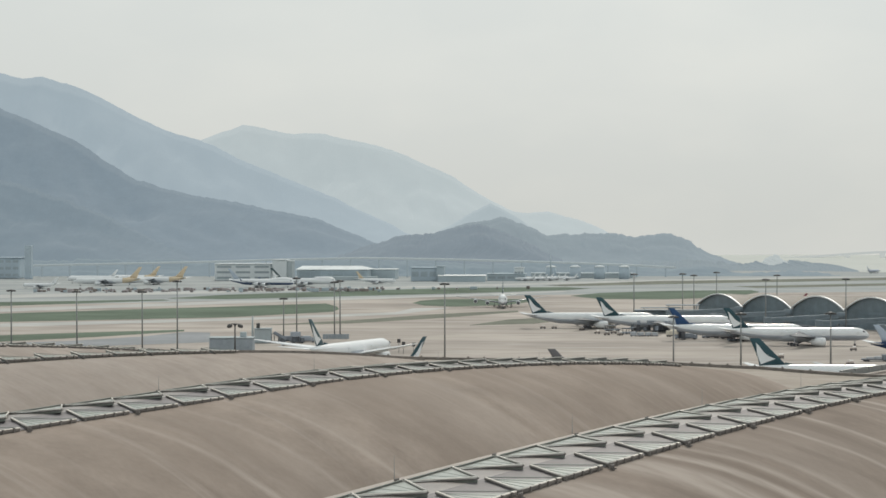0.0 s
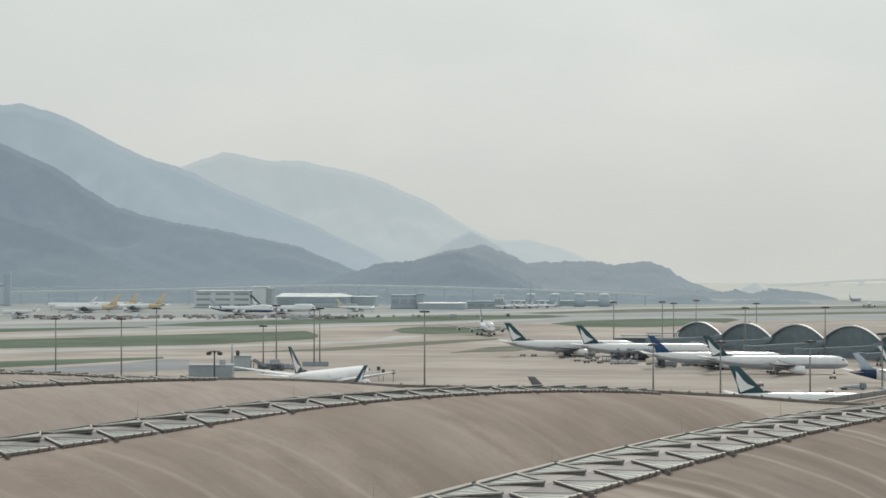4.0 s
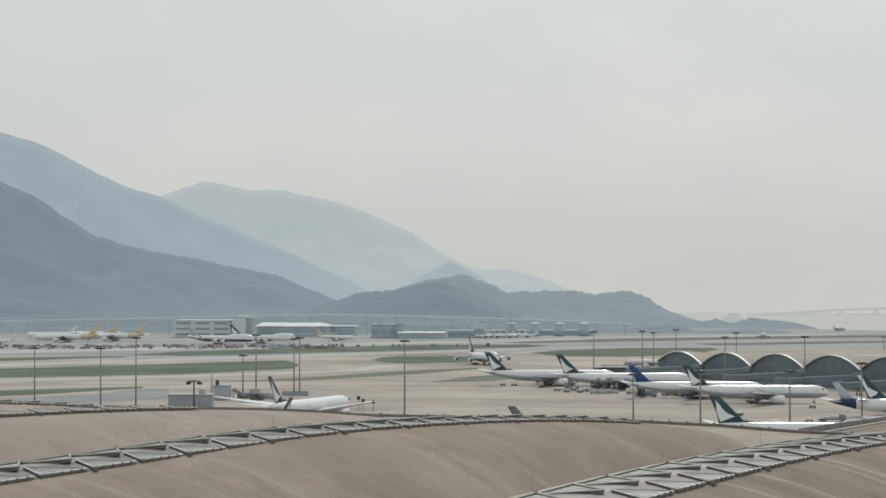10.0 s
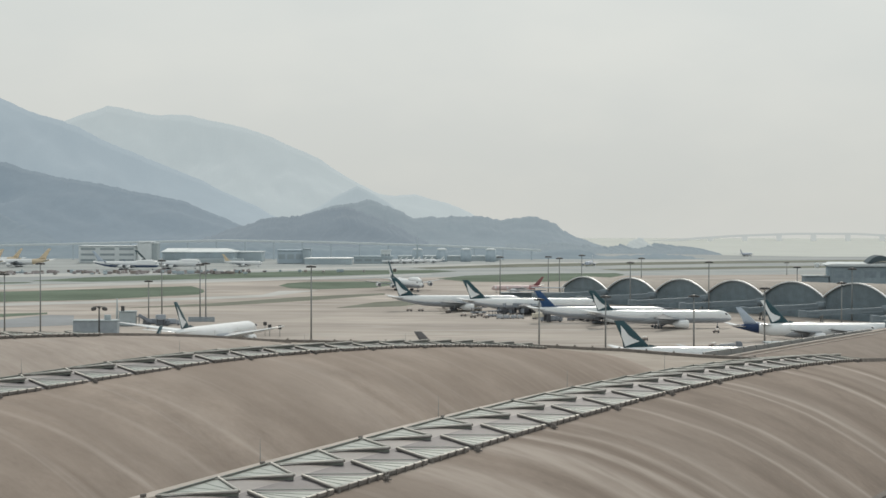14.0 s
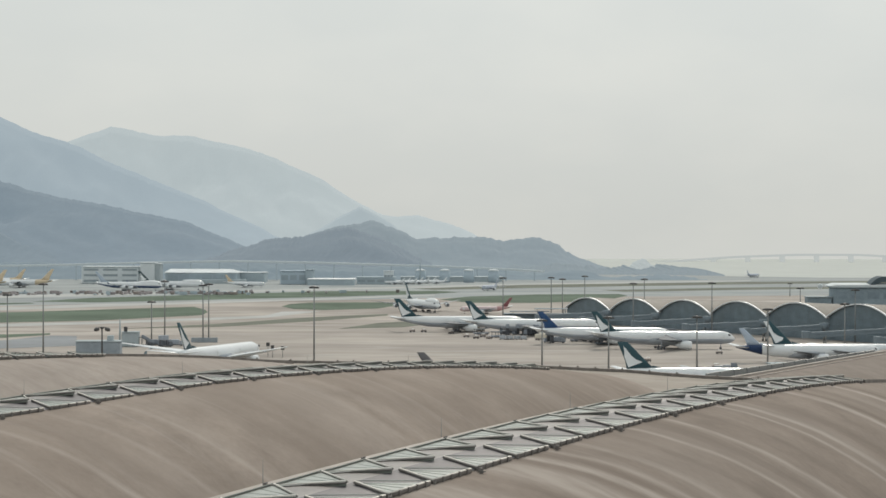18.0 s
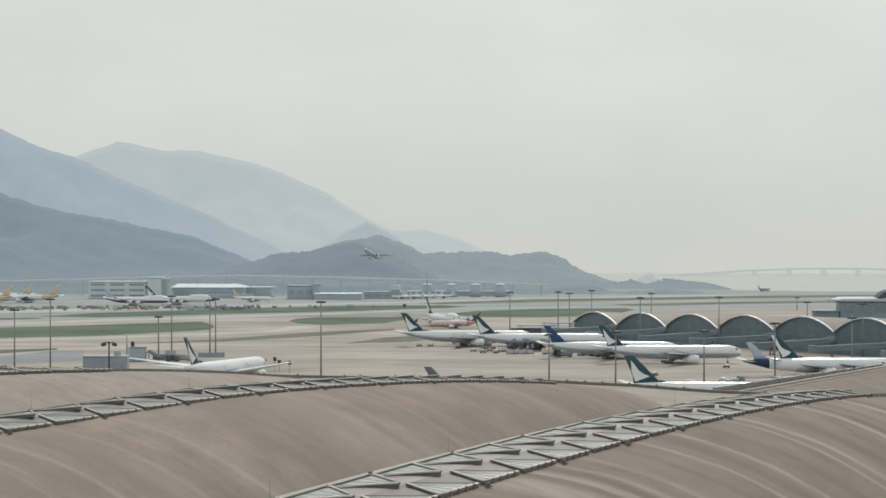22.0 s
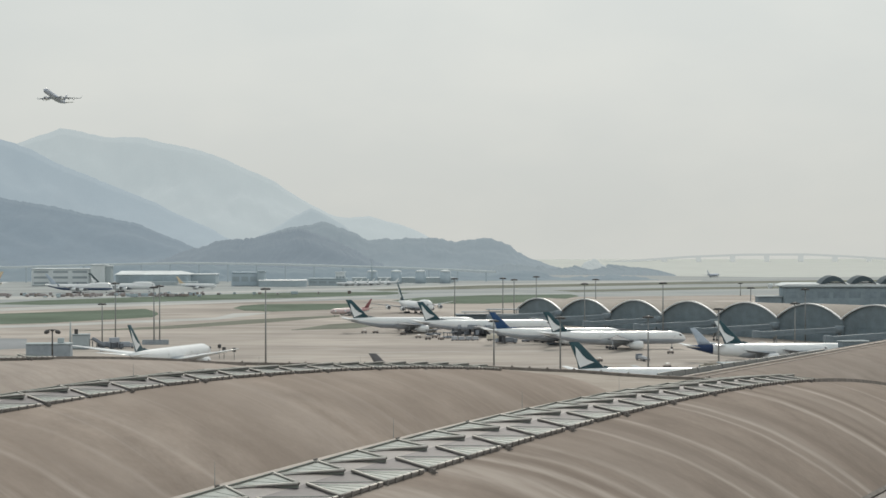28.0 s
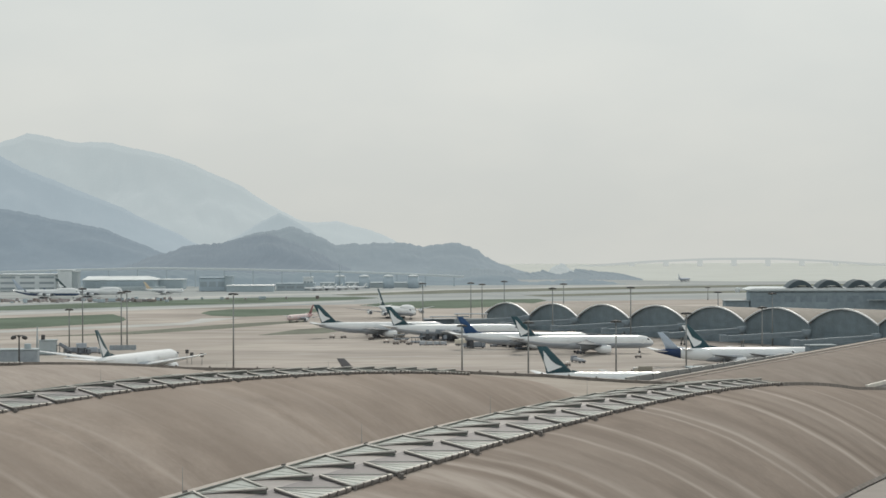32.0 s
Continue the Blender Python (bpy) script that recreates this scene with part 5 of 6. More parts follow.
tagged(part("wing_hall", boxes("wing_hall", [(1, wing_len - 1, -19, 19, -0.2, 30.4)], M["wall"]), None, m=pose(WA[0], WA[1], 0, 0, 0, heading((0, 0), wd))), "grey hall under the second roof wing", "terminal", kind="structure")

# terminal hall under the foreground roof
tagged(part("terminal_hall", boxes("terminal_hall", [(U_BACK + 8, 208, V0 - PITCH * 2.4, V0 + PITCH * 4.4, -0.2, 34.0), (208, 242, V0 - PITCH * 1.3, V0 + PITCH * 4.4, -0.2, 36.5)], M["wall"]), None, m=pose(0, 0, 0, 0, 0, TURN_ROOF)), "grey terminal hall under the vaulted roof", "terminal", kind="structure")

# ---- boarding bridges ----


def boarding_bridge(at, turn, reach):
    ob = thing("boarding_bridge", "grey enclosed boarding bridge from the terminal to an aircraft", "boarding bridge", "boarding bridges", at=(*at, 0), turn=turn)
    fall = 2.4

    def tunnel(name, x0, x1, half, low, high, mat):
        rings = [[(x, -half, low + lift), (x, half, low + lift), (x, half, high + lift), (x, -half, high + lift)] for x, lift in ((x0, fall * (1 - x0 / reach)), (x1, fall * (1 - x1 / reach)))]
        return loft(name, rings, mat, False)

    part("rotunda", loft("rotunda", [ring_z(0, 0, z, 2.6, 16) for z in (3.6 + fall, 7.4 + fall)], M["bridge_tube"]), ob)
    part("rotunda_column", loft("rotunda_column", [ring_z(0, 0, z, 0.8, 12) for z in (0, 3.7 + fall)], M["galv"]), ob)
    part("inner_tunnel", tunnel("inner_tunnel", 2.0, reach * 0.55, 1.4, 4.1, 6.7, M["bridge_tube"]), ob)
    part("outer_tunnel", tunnel("outer_tunnel", reach * 0.45, reach, 1.6, 3.9, 6.9, M["bridge_tube"]), ob)
    part("cab", box("cab", (reach - 0.2, reach + 3.6, -2.1, 2.1, 3.7, 7.4), M["bridge_tube"]), ob)
    for sy in (-1, 1):
        part("drive_leg", box("drive_leg", (reach * 0.8 - 0.3, reach * 0.8 + 0.3, sy * 2.3 - 0.25, sy * 2.3 + 0.25, 0.8, 5.2), M["galv"]), ob)
        part("drive_wheel", loft("drive_wheel", [[(reach * 0.8 + 0.6 * math.cos(t * math.pi / 6), sy * 2.3 + d, 0.6 + 0.6 * math.sin(t * math.pi / 6)) for t in range(12)] for d in (-0.25, 0.25)], M["tyre"]), ob)
    part("window_strip", tunnel("window_strip", 3.0, reach * 0.44, 1.46, 5.2, 5.9, M["wall"]), ob)
    part("window_strip", tunnel("window_strip", reach * 0.5, reach - 0.6, 1.66, 5.2, 5.9, M["wall"]), ob)
    return ob


ROWDIR = (ROW_B - ROW_A) / 7
for k in range(1, 8):
    p = ROW_A + ROWDIR * (k + 0.1) - Vector((ROWDIR[1], -ROWDIR[0])).normalized() * -7
    boarding_bridge((p[0], p[1]), 183 + (9 if k % 2 else 0), 44)

# added block that covers the airliner's nose in the camera's view
stair_tower = thing("stair_tower", "dark grey block placed to hide an airliner nose", "tower", at=(208.6, 931.0, 0), turn=12)
part("wall", box("wall", (-6.4, 6.4, -3, 3, 0, 10.0), M["bridge_tube"]), stair_tower)
part("roof", box("roof", (-6.8, 6.8, -3.4, 3.4, 10.0, 10.4), M["bldg_grey"]), stair_tower)
for i in range(4):
    part("glazed_panel", box("glazed_panel", (-6.0 + i * 3.1, -3.3 + i * 3.1, -3.08, -2.95, 1.0, 9.2), M["wall"]), stair_tower)
sheds = thing("service_shed", "long low blue-grey service shed behind the roof wing", "building", at=(134.0, 846.0, 0), turn=6)
part("wall", box("wall", (0, 42, -4, 4, 0, 5.6), M["gate"]), sheds)
part("roof", box("roof", (-0.6, 42.6, -4.6, 4.6, 5.6, 6.0), M["bldg_grey"]), sheds)
for i in range(8):
    part("roof_rail", boxes("roof_rail", [(1 + i * 5.2, 1.2 + i * 5.2, -4.2, -4.0, 6.0, 7.0), (1 + i * 5.2, 6.2 + i * 5.2, -4.2, -4.0, 6.9, 7.05)], M["galv"]), sheds)
lobby = thing("gate_lobby", "low dark gate lobby with thin flat canopies beside the vaults", "terminal", at=(ROW_A[0] - 8, ROW_A[1] - 30, 0), turn=-4)
part("wall", box("wall", (-34, 12, -6, 8, 0, 6.2), M["wall"]), lobby)
part("roof", box("roof", (-35, 13, -7, 9, 6.2, 6.7), M["bridge_tube"]), lobby)
part("canopy", box("canopy", (-30, -4, -12, -2, 8.2, 8.6), M["bridge_tube"]), lobby, "thin grey flat canopy")
part("canopy", box("canopy", (-14, 8, -8, 4, 9.8, 10.2), M["bridge_tube"]), lobby, "thin grey flat canopy")
for x, z in ((-28, 8.3), (-8, 8.3), (-12, 9.9), (5, 9.9)):
    part("canopy_post", box("canopy_post", (x - 0.2, x + 0.2, -5, -4.6, 0, z), M["galv"]), lobby)

# ---- service vehicles ----


def wheels_for(ob, xs, y, r):
    for x in xs:
        for sy in (-1, 1):
            part("wheel", loft("wheel", [[(x + r * math.cos(t * math.pi / 5), sy * y + d, r + r * math.sin(t * math.pi / 5)) for t in range(10)] for d in (-0.15, 0.15)], M["tyre"]), ob)


def service_truck(kind, at, turn, label, carts=0, paint="truck"):
    ob = thing(kind, label, "vehicle", "apron vehicles", at=(*at, 0), turn=turn)
    if kind == "baggage_tractor":
        part("body", box("body", (-1.6, 1.7, -0.8, 0.8, 0.45, 1.2), M[paint]), ob)
        part("canopy", box("canopy", (-1.2, 0.6, -0.8, 0.8, 1.95, 2.1), M["fascia"]), ob)
        for x in (-1.1, 0.5):
            for y in (-0.7, 0.7):
                part("canopy_post", box("canopy_post", (x - 0.04, x + 0.04, y - 0.04, y + 0.04, 1.15, 1.97), M["dark"]), ob)
        wheels_for(ob, (-1.1, 1.1), 0.75, 0.42)
        for i in range(carts):
            c = -4.4 - i * 4.0
            part("cart_bed", box("cart_bed", (c - 1.6, c + 1.6, -0.9, 0.9, 0.45, 0.65), M["dark"]), ob)
            part("cart_load", box("cart_load", (c - 1.4, c + 1.4, -0.85, 0.85, 0.65, 1.5 + 0.3 * (i % 2)), M["orange"]), ob)
            part("drawbar", box("drawbar", (c + 1.5, c + 2.6, -0.06, 0.06, 0.45, 0.55), M["dark"]), ob)
            wheels_for(ob, (c - 1.1, c + 1.1), 0.8, 0.28)
    elif kind == "container_loader":
        part("chassis", box("chassis", (-4.5, 4.5, -1.7, 1.7, 0.5, 1.2), M[paint]), ob)
        part("lift_platform", box("lift_platform", (-4.3, 2.0, -1.7, 1.7, 3.0, 3.4), M[paint]), ob)
        part("bridge_platform", box("bridge_platform", (2.2, 4.6, -1.7, 1.7, 3.4, 3.8), M[paint]), ob)
        for x in (-3.6, 1.4):
            for y in (-1.5, 1.5):
                part("lift_arm", box("lift_arm", (x - 0.15, x + 0.15, y - 0.1, y + 0.1, 1.1, 3.1), M["dark"]), ob)
        part("operator_cab", box("operator_cab", (3.2, 4.5, 1.0, 1.9, 3.8, 5.4), M["glass_far"]), ob)
        wheels_for(ob, (-3.2, -1.2, 3.4), 1.5, 0.5)
    elif kind == "flatbed_truck":
        part("bed", box("bed", (-6.4, 3.0, -1.2, 1.2, 0.75, 1.1), M["dark"]), ob)
        part("cab", loft("cab", [[(3.2, y, 0.6), (5.9, y, 0.6), (5.9, y, 1.8), (5.4, y, 3.1), (3.2, y, 3.2)] for y in (-1.2, 1.2)], M[paint], False), ob)
        part("windscreen", loft("windscreen", [[(5.86, y, 1.9), (5.96, y, 1.9), (5.56, y, 2.9), (5.46, y, 2.9)] for y in (-1.0, 1.0)], M["glass_far"], False), ob)
        for a, b, h in ((-6.2, -4.6, 1.5), (-4.0, -0.6, 2.0), (-0.3, 2.8, 2.3)):
            part("load", box("load", (a, b, -1.1, 1.1, 1.1, h), M["belly"]), ob)
        wheels_for(ob, (-4.8, -3.4, 4.3), 1.05, 0.5)
    elif kind == "container_dolly":
        part("bed", box("bed", (-1.8, 1.8, -1.2, 1.2, 0.4, 0.6), M["dark"]), ob)
        part("container", box("container", (-1.6, 1.6, -1.1, 1.1, 0.6, 2.2), M["belly"]), ob)
        part("drawbar", box("drawbar", (1.7, 3.2, -0.06, 0.06, 0.4, 0.5), M["dark"]), ob)
        wheels_for(ob, (-1.3, 1.3), 1.05, 0.3)
    else:
        lift = 3.2 if kind == "catering_truck" else 0.0
        part("cab", loft("cab", [[(2.2, y, 0.6), (4.2, y, 0.6), (4.3, y, 1.5), (3.85, y, 2.65), (2.2, y, 2.75)] for y in (-1.15, 1.15)], M[paint], False), ob)
        part("windscreen", loft("windscreen", [[(4.27, y, 1.6), (4.34, y, 1.62), (3.98, y, 2.5), (3.91, y, 2.48)] for y in (-1.0, 1.0)], M["glass_far"], False), ob)
        part("chassis", box("chassis", (-4.0, 4.1, -1.0, 1.0, 0.5, 0.9), M["dark"]), ob)
        part("box_body", box("box_body", (-4.0, 2.0, -1.25, 1.25, 1.0 + lift, 3.4 + lift), M[paint]), ob)
        if lift:
            for x in (-3, 0.6):
                part("scissor_arm", box("scissor_arm", (x - 0.2, x + 0.2, -1.0, 1.0, 0.9, 1.1 + lift), M["dark"]), ob)
        wheels_for(ob, (-2.8, 3.0), 1.05, 0.48)
    return ob


for kind, label, turn, paint, spots in (
    ("baggage_tractor", "small baggage tractor on the apron", 175, "orange", [(-21.3, 1222.8), (-14.5, 1223.0), (2.1, 1203.0), (10.7, 1164.3), (16.0, 1148.9), (23.3, 1146.1), (20.1, 1164.5), (104.6, 1112.7), (93.0, 946.8)] + [(134.5, 1007.6), (119.0, 902.5)]),
    ("container_loader", "grey container loader standing beside an airliner", 20, "gse", [(19.7, 1196.8), (28.9, 1164.8), (70.6, 1123.4), (83.7, 1089.8), (95.3, 1112.5), (148.9, 1174.2)]),
    ("catering_truck", "dark grey catering truck with raised body beside an airliner", 95, "gse", [(10.2, 1259.4), (33.5, 1190.6), (41.6, 1187.5), (51.4, 1184.5), (55.1, 1105.8), (77.5, 1123.6), (107.3, 1148.2)]),
    ("cargo_truck", "dark grey service truck on the apron", 10, "gse", [(2.2, 1262.8), (6.7, 1252.0), (47.3, 1187.7), (59.7, 1105.9), (37.3, 1197.3), (65.7, 1147.2), (81.0, 1112.2), (91.0, 1124.0), (116.9, 1148.5), (132.1, 1199.8)] + [(-154.4, 1070.4), (-148.3, 1065.1), (-143.4, 1070.4)]),
    ("cargo_truck", "pale service truck on the apron", 10, "truck", [(17.4, 1223.9), (52.4, 1134.8), (70.4, 1172.2), (103.6, 1160.5)] + [(78.1, 1125.4), (54.2, 1148.7), (96.9, 1125.9)]),
    ("container_dolly", "container dolly with a grey container", 5, "truck", [(30.6, 1137.2), (34.5, 1137.3), (38.6, 1137.4), (42.4, 1137.5)])):
    for j, at in enumerate(spots):
        service_truck(kind, at, turn + 23 * (j % 3), label, 0, paint)
TUG = service_truck("flatbed_truck", (134.6, 938.6), 0, "grey flatbed truck with a low load crossing the apron", 0, "gse")
TUG_B = service_truck("cargo_truck", (121.0, 890.5), 180, "pale service truck driving on the apron")

# ---- gate house and lamps behind the roof ----
gate = thing("gate_house", "low blue-grey gate house beside the apron", "building", at=(*(-167.6, 977.2), 0), turn=4)
part("wall", box("wall", (-10.5, 10.5, -6, 6, 0, 7.4), M["gate"]), gate)
part("roof", box("roof", (-10.8, 10.8, -6.3, 6.3, 7.4, 7.8), M["bldg_grey"]), gate)
part("rooftop_unit", box("rooftop_unit", (4, 7, -2, 1, 7.8, 10.2), M["bldg_grey"]), gate)
for i in range(5):
    part("panel", box("panel", (-10.3 + i * 4.12, -6.3 + i * 4.12, -6.06, -6.0, 0.4, 7.1), M["gate"]), gate)
shed = thing("ground_shed", "pale blue-grey equipment cabin behind the gate house", "building", at=(-166.2, 1065.5, 0), turn=4)
part("wall", box("wall", (-4.4, 4.4, -4, 4, 0, 7.4), M["hazy_pale"]), shed)
part("roof", box("roof", (-4.7, 4.7, -4.3, 4.3, 7.4, 7.8), M["bldg_grey"]), shed)
part("vent_box", box("vent_box", (-3.4, -1.6, -2, 0, 7.8, 10.4), M["lamp"]), shed, "small dark roof vent")
part("door", box("door", (1.0, 2.4, -4.08, -3.95, 0, 2.3), M["gate"]), shed)
pylon_mast = thing("radio_mast", "grey lattice mast beside the gate house", "mast", at=(*(-167.6, 1039.3), 0))
part("shaft", loft("shaft", [ring_z(0, 0, z, q, 6) for z, q in ((0, 0.75), (9, 0.55), (15.5, 0.25))], M["bldg_grey"]), pylon_mast)
stairs = thing("passenger_steps", "dark mobile passenger steps with a sloping ramp", "steps", at=(-157.6, 1065.0, 0), turn=0)
part("ramp", slab("ramp", [(-3.6, -1.2), (3.6, -1.2), (3.6, 1.2), (-3.6, 1.2)], 0, 0.4, M["dark"]), stairs, m=pose(0, 0, 3.1, 0, 30, 0))
part("base", box("base", (-3.4, 3.6, -1.1, 1.1, 0.45, 1.0), M["gse"]), stairs)
part("top_landing", box("top_landing", (-4.6, -2.8, -1.2, 1.2, 4.6, 4.9), M["dark"]), stairs)
for x, z in ((-4.2, 4.7), (-2.6, 4.2), (-0.4, 3.0), (1.6, 1.8)):
    part("support", box("support", (x - 0.15, x + 0.15, -0.9, 0.9, 0.8, z), M["galv"]), stairs)
for sy in (-1.2, 1.1):
    part("side_rail", slab("side_rail", [(-3.6, sy), (3.6, sy), (3.6, sy + 0.1), (-3.6, sy + 0.1)], 0.4, 1.5, M["gse"]), stairs, m=pose(0, 0, 3.1, 0, 30, 0))
wheels_for(stairs, (-2.4, 2.4), 1.0, 0.45)
lift_truck = thing("high_lift_truck", "dark high-lift truck with a raised box beside the steps", "vehicle", "apron vehicles", at=(-147.6, 1062.0, 0), turn=20)
part("chassis", box("chassis", (-3.4, 3.8, -1.1, 1.1, 0.5, 1.0), M["dark"]), lift_truck)
part("cab", box("cab", (1.8, 3.7, -1.1, 1.1, 0.9, 2.8), M["gse"]), lift_truck)
part("raised_box", box("raised_box", (-3.4, 1.6, -1.25, 1.25, 3.6, 6.0), M["gse"]), lift_truck)
part("platform", box("platform", (1.6, 3.2, -1.1, 1.1, 3.6, 3.8), M["dark"]), lift_truck)
for x in (-2.8, 0.8):
    part("scissor_arm", box("scissor_arm", (x - 0.2, x + 0.2, -0.9, 0.9, 0.95, 3.7), M["dark"]), lift_truck)
wheels_for(lift_truck, (-2.3, 2.6), 1.0, 0.5)
fence = thing("blast_fence", "low dark blast fence on the apron", "fence", at=(*(-132.5, 1105.3), 0), turn=4)
for i in range(9):
    part("panel", box("panel", (-7 + i * 1.6, -5.5 + i * 1.6, -0.4, 0.4, 0, 2.6), M["gate"]), fence)


def twin_lamp(at, h, w):
    ob = thing("twin_lamp", "dark double-headed area lamp above the roof edge", "lamp", "twin lamps", at=(*at, 0))
    part("pole", loft("pole", [ring_z(0, 0, z, q) for z, q in ((0, 0.45), (h, 0.32))], M["lamp"]), ob)
    part("hub", loft("hub", [ring_z(0, 0, z, q, 12) for z, q in ((h - 0.2, 0.4), (h + 0.5, 1.1), (h + 0.9, 0.7), (h + 1.0, 0.1))], M["lamp"]), ob)
    for sx in (-1, 1):
        part("arm", loft("arm", [[(sx * w * q + 0.0, y, h + dz + e) for y, e in ((-0.18, -0.18), (0.18, -0.18), (0.18, 0.18), (-0.18, 0.18))] for q, dz in ((0.1, 0.2), (0.5, 0.75), (0.85, 0.5))], M["lamp"]), ob)
        part("lamp_head", loft("lamp_head", [ring_z(sx * (w + c), 0, h + dz, q, 12) for dz, q, c in ((-1.3, 0.5, 0.5), (-0.9, 1.2, 0.3), (-0.2, 1.35, 0.1), (0.4, 0.95, 0.0), (0.7, 0.2, 0.0))], M["lamp"]), ob)
    return ob


twin_lamp((-162.5, 955.4), 14.5, 2.4)
for at, h in zip([(-86.7, 980.4), (-84.1, 976.1), (-78.9, 971.9)], (5.9, 4.8, 4.6)):
    ob = thing("stand_light", "small dark stand light on the apron", "lamp", "stand lights", at=(*at, 0))
    part("pole", loft("pole", [ring_z(0, 0, z, 0.14, 8) for z in (0, h)], M["galv"]), ob)
    part("lamp_head", box("lamp_head", (-0.8, 0.8, -0.5, 0.5, h - 0.9, h + 0.9), M["lamp"]), ob)

# ---- cargo area ----


def block(name, label, x0, x1, y, top, deep, wall, storeys=0, roof="bldg_grey", category="building", bays=0, glass="hazy_glass"):
    w = x1 - x0
    ob = thing(name, label, category, at=((x0 + x1) / 2, y, 0))
    part("wall", box("wall", (-w / 2, w / 2, 0, deep, -0.3, top), M[wall]), ob)
    part("roof", box("roof", (-w / 2 - 0.6, w / 2 + 0.6, -0.6, deep + 0.6, top, top + 0.9), M[roof]), ob)
    n = bays or max(3, int(w / 9))
    for s in range(storeys):
        z = top * (s + 0.35) / storeys
        for i in range(n):
            a = -w / 2 + w * (i + 0.12) / n
            part("window", box("window", (a, a + w * 0.76 / n, -0.12, 0.1, z, z + top * 0.38 / storeys), M[glass]), ob)
    return ob


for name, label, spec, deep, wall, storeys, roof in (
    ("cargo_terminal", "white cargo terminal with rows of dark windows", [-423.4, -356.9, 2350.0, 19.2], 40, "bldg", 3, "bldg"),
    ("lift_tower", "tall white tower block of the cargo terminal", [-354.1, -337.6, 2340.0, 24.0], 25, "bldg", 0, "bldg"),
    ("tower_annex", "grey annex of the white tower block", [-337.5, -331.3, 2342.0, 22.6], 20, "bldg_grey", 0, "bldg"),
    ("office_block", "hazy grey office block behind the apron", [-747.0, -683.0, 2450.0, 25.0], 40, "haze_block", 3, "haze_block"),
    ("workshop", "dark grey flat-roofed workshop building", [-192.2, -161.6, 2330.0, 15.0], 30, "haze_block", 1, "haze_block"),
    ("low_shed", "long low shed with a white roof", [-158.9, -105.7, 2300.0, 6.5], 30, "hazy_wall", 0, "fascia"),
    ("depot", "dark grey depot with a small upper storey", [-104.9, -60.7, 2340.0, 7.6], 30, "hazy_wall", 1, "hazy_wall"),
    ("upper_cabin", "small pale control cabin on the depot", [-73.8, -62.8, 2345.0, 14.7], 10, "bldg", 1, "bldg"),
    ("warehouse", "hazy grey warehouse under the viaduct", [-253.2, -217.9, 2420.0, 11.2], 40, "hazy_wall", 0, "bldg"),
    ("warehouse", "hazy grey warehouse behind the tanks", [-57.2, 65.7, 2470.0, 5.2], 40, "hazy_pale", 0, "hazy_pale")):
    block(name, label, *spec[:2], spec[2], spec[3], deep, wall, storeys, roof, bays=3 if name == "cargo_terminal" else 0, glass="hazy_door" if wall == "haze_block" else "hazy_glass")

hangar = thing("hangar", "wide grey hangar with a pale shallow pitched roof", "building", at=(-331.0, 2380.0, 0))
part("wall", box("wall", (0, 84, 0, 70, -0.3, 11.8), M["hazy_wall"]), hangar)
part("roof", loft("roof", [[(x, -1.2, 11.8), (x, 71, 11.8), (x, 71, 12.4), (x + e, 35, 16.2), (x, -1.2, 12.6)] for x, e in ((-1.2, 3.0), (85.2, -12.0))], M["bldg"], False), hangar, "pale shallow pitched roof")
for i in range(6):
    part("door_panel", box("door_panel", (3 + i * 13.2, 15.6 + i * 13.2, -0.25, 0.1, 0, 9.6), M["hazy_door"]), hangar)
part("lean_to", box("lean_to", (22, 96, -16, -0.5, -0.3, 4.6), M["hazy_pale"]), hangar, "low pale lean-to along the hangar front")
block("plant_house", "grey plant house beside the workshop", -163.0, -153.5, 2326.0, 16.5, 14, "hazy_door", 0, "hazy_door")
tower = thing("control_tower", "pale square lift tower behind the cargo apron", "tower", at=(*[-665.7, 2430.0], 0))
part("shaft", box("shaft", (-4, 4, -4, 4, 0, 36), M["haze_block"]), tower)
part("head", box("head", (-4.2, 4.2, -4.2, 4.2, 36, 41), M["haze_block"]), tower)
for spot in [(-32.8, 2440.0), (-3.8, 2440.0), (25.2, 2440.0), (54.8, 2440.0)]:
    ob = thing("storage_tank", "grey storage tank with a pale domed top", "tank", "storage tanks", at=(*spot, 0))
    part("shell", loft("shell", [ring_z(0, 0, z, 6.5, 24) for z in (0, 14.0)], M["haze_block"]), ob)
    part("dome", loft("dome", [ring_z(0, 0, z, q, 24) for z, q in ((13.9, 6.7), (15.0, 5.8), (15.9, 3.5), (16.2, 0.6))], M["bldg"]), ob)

tank_mast = thing("radio_mast", "thin grey mast beside the storage tanks", "mast", at=(-33.0, 2428.0, 0))
part("shaft", loft("shaft", [ring_z(0, 0, z, q, 6) for z, q in ((0, 1.0), (17, 0.8), (28.5, 0.35))], M["hazy_wall"]), tank_mast)
part("aerial_ring", loft("aerial_ring", [ring_z(0, 0, z, q, 8) for z, q in ((19.4, 0.9), (19.6, 2.0), (20.2, 2.0), (20.4, 0.9))], M["hazy_wall"]), tank_mast)

rng = random.Random(4)
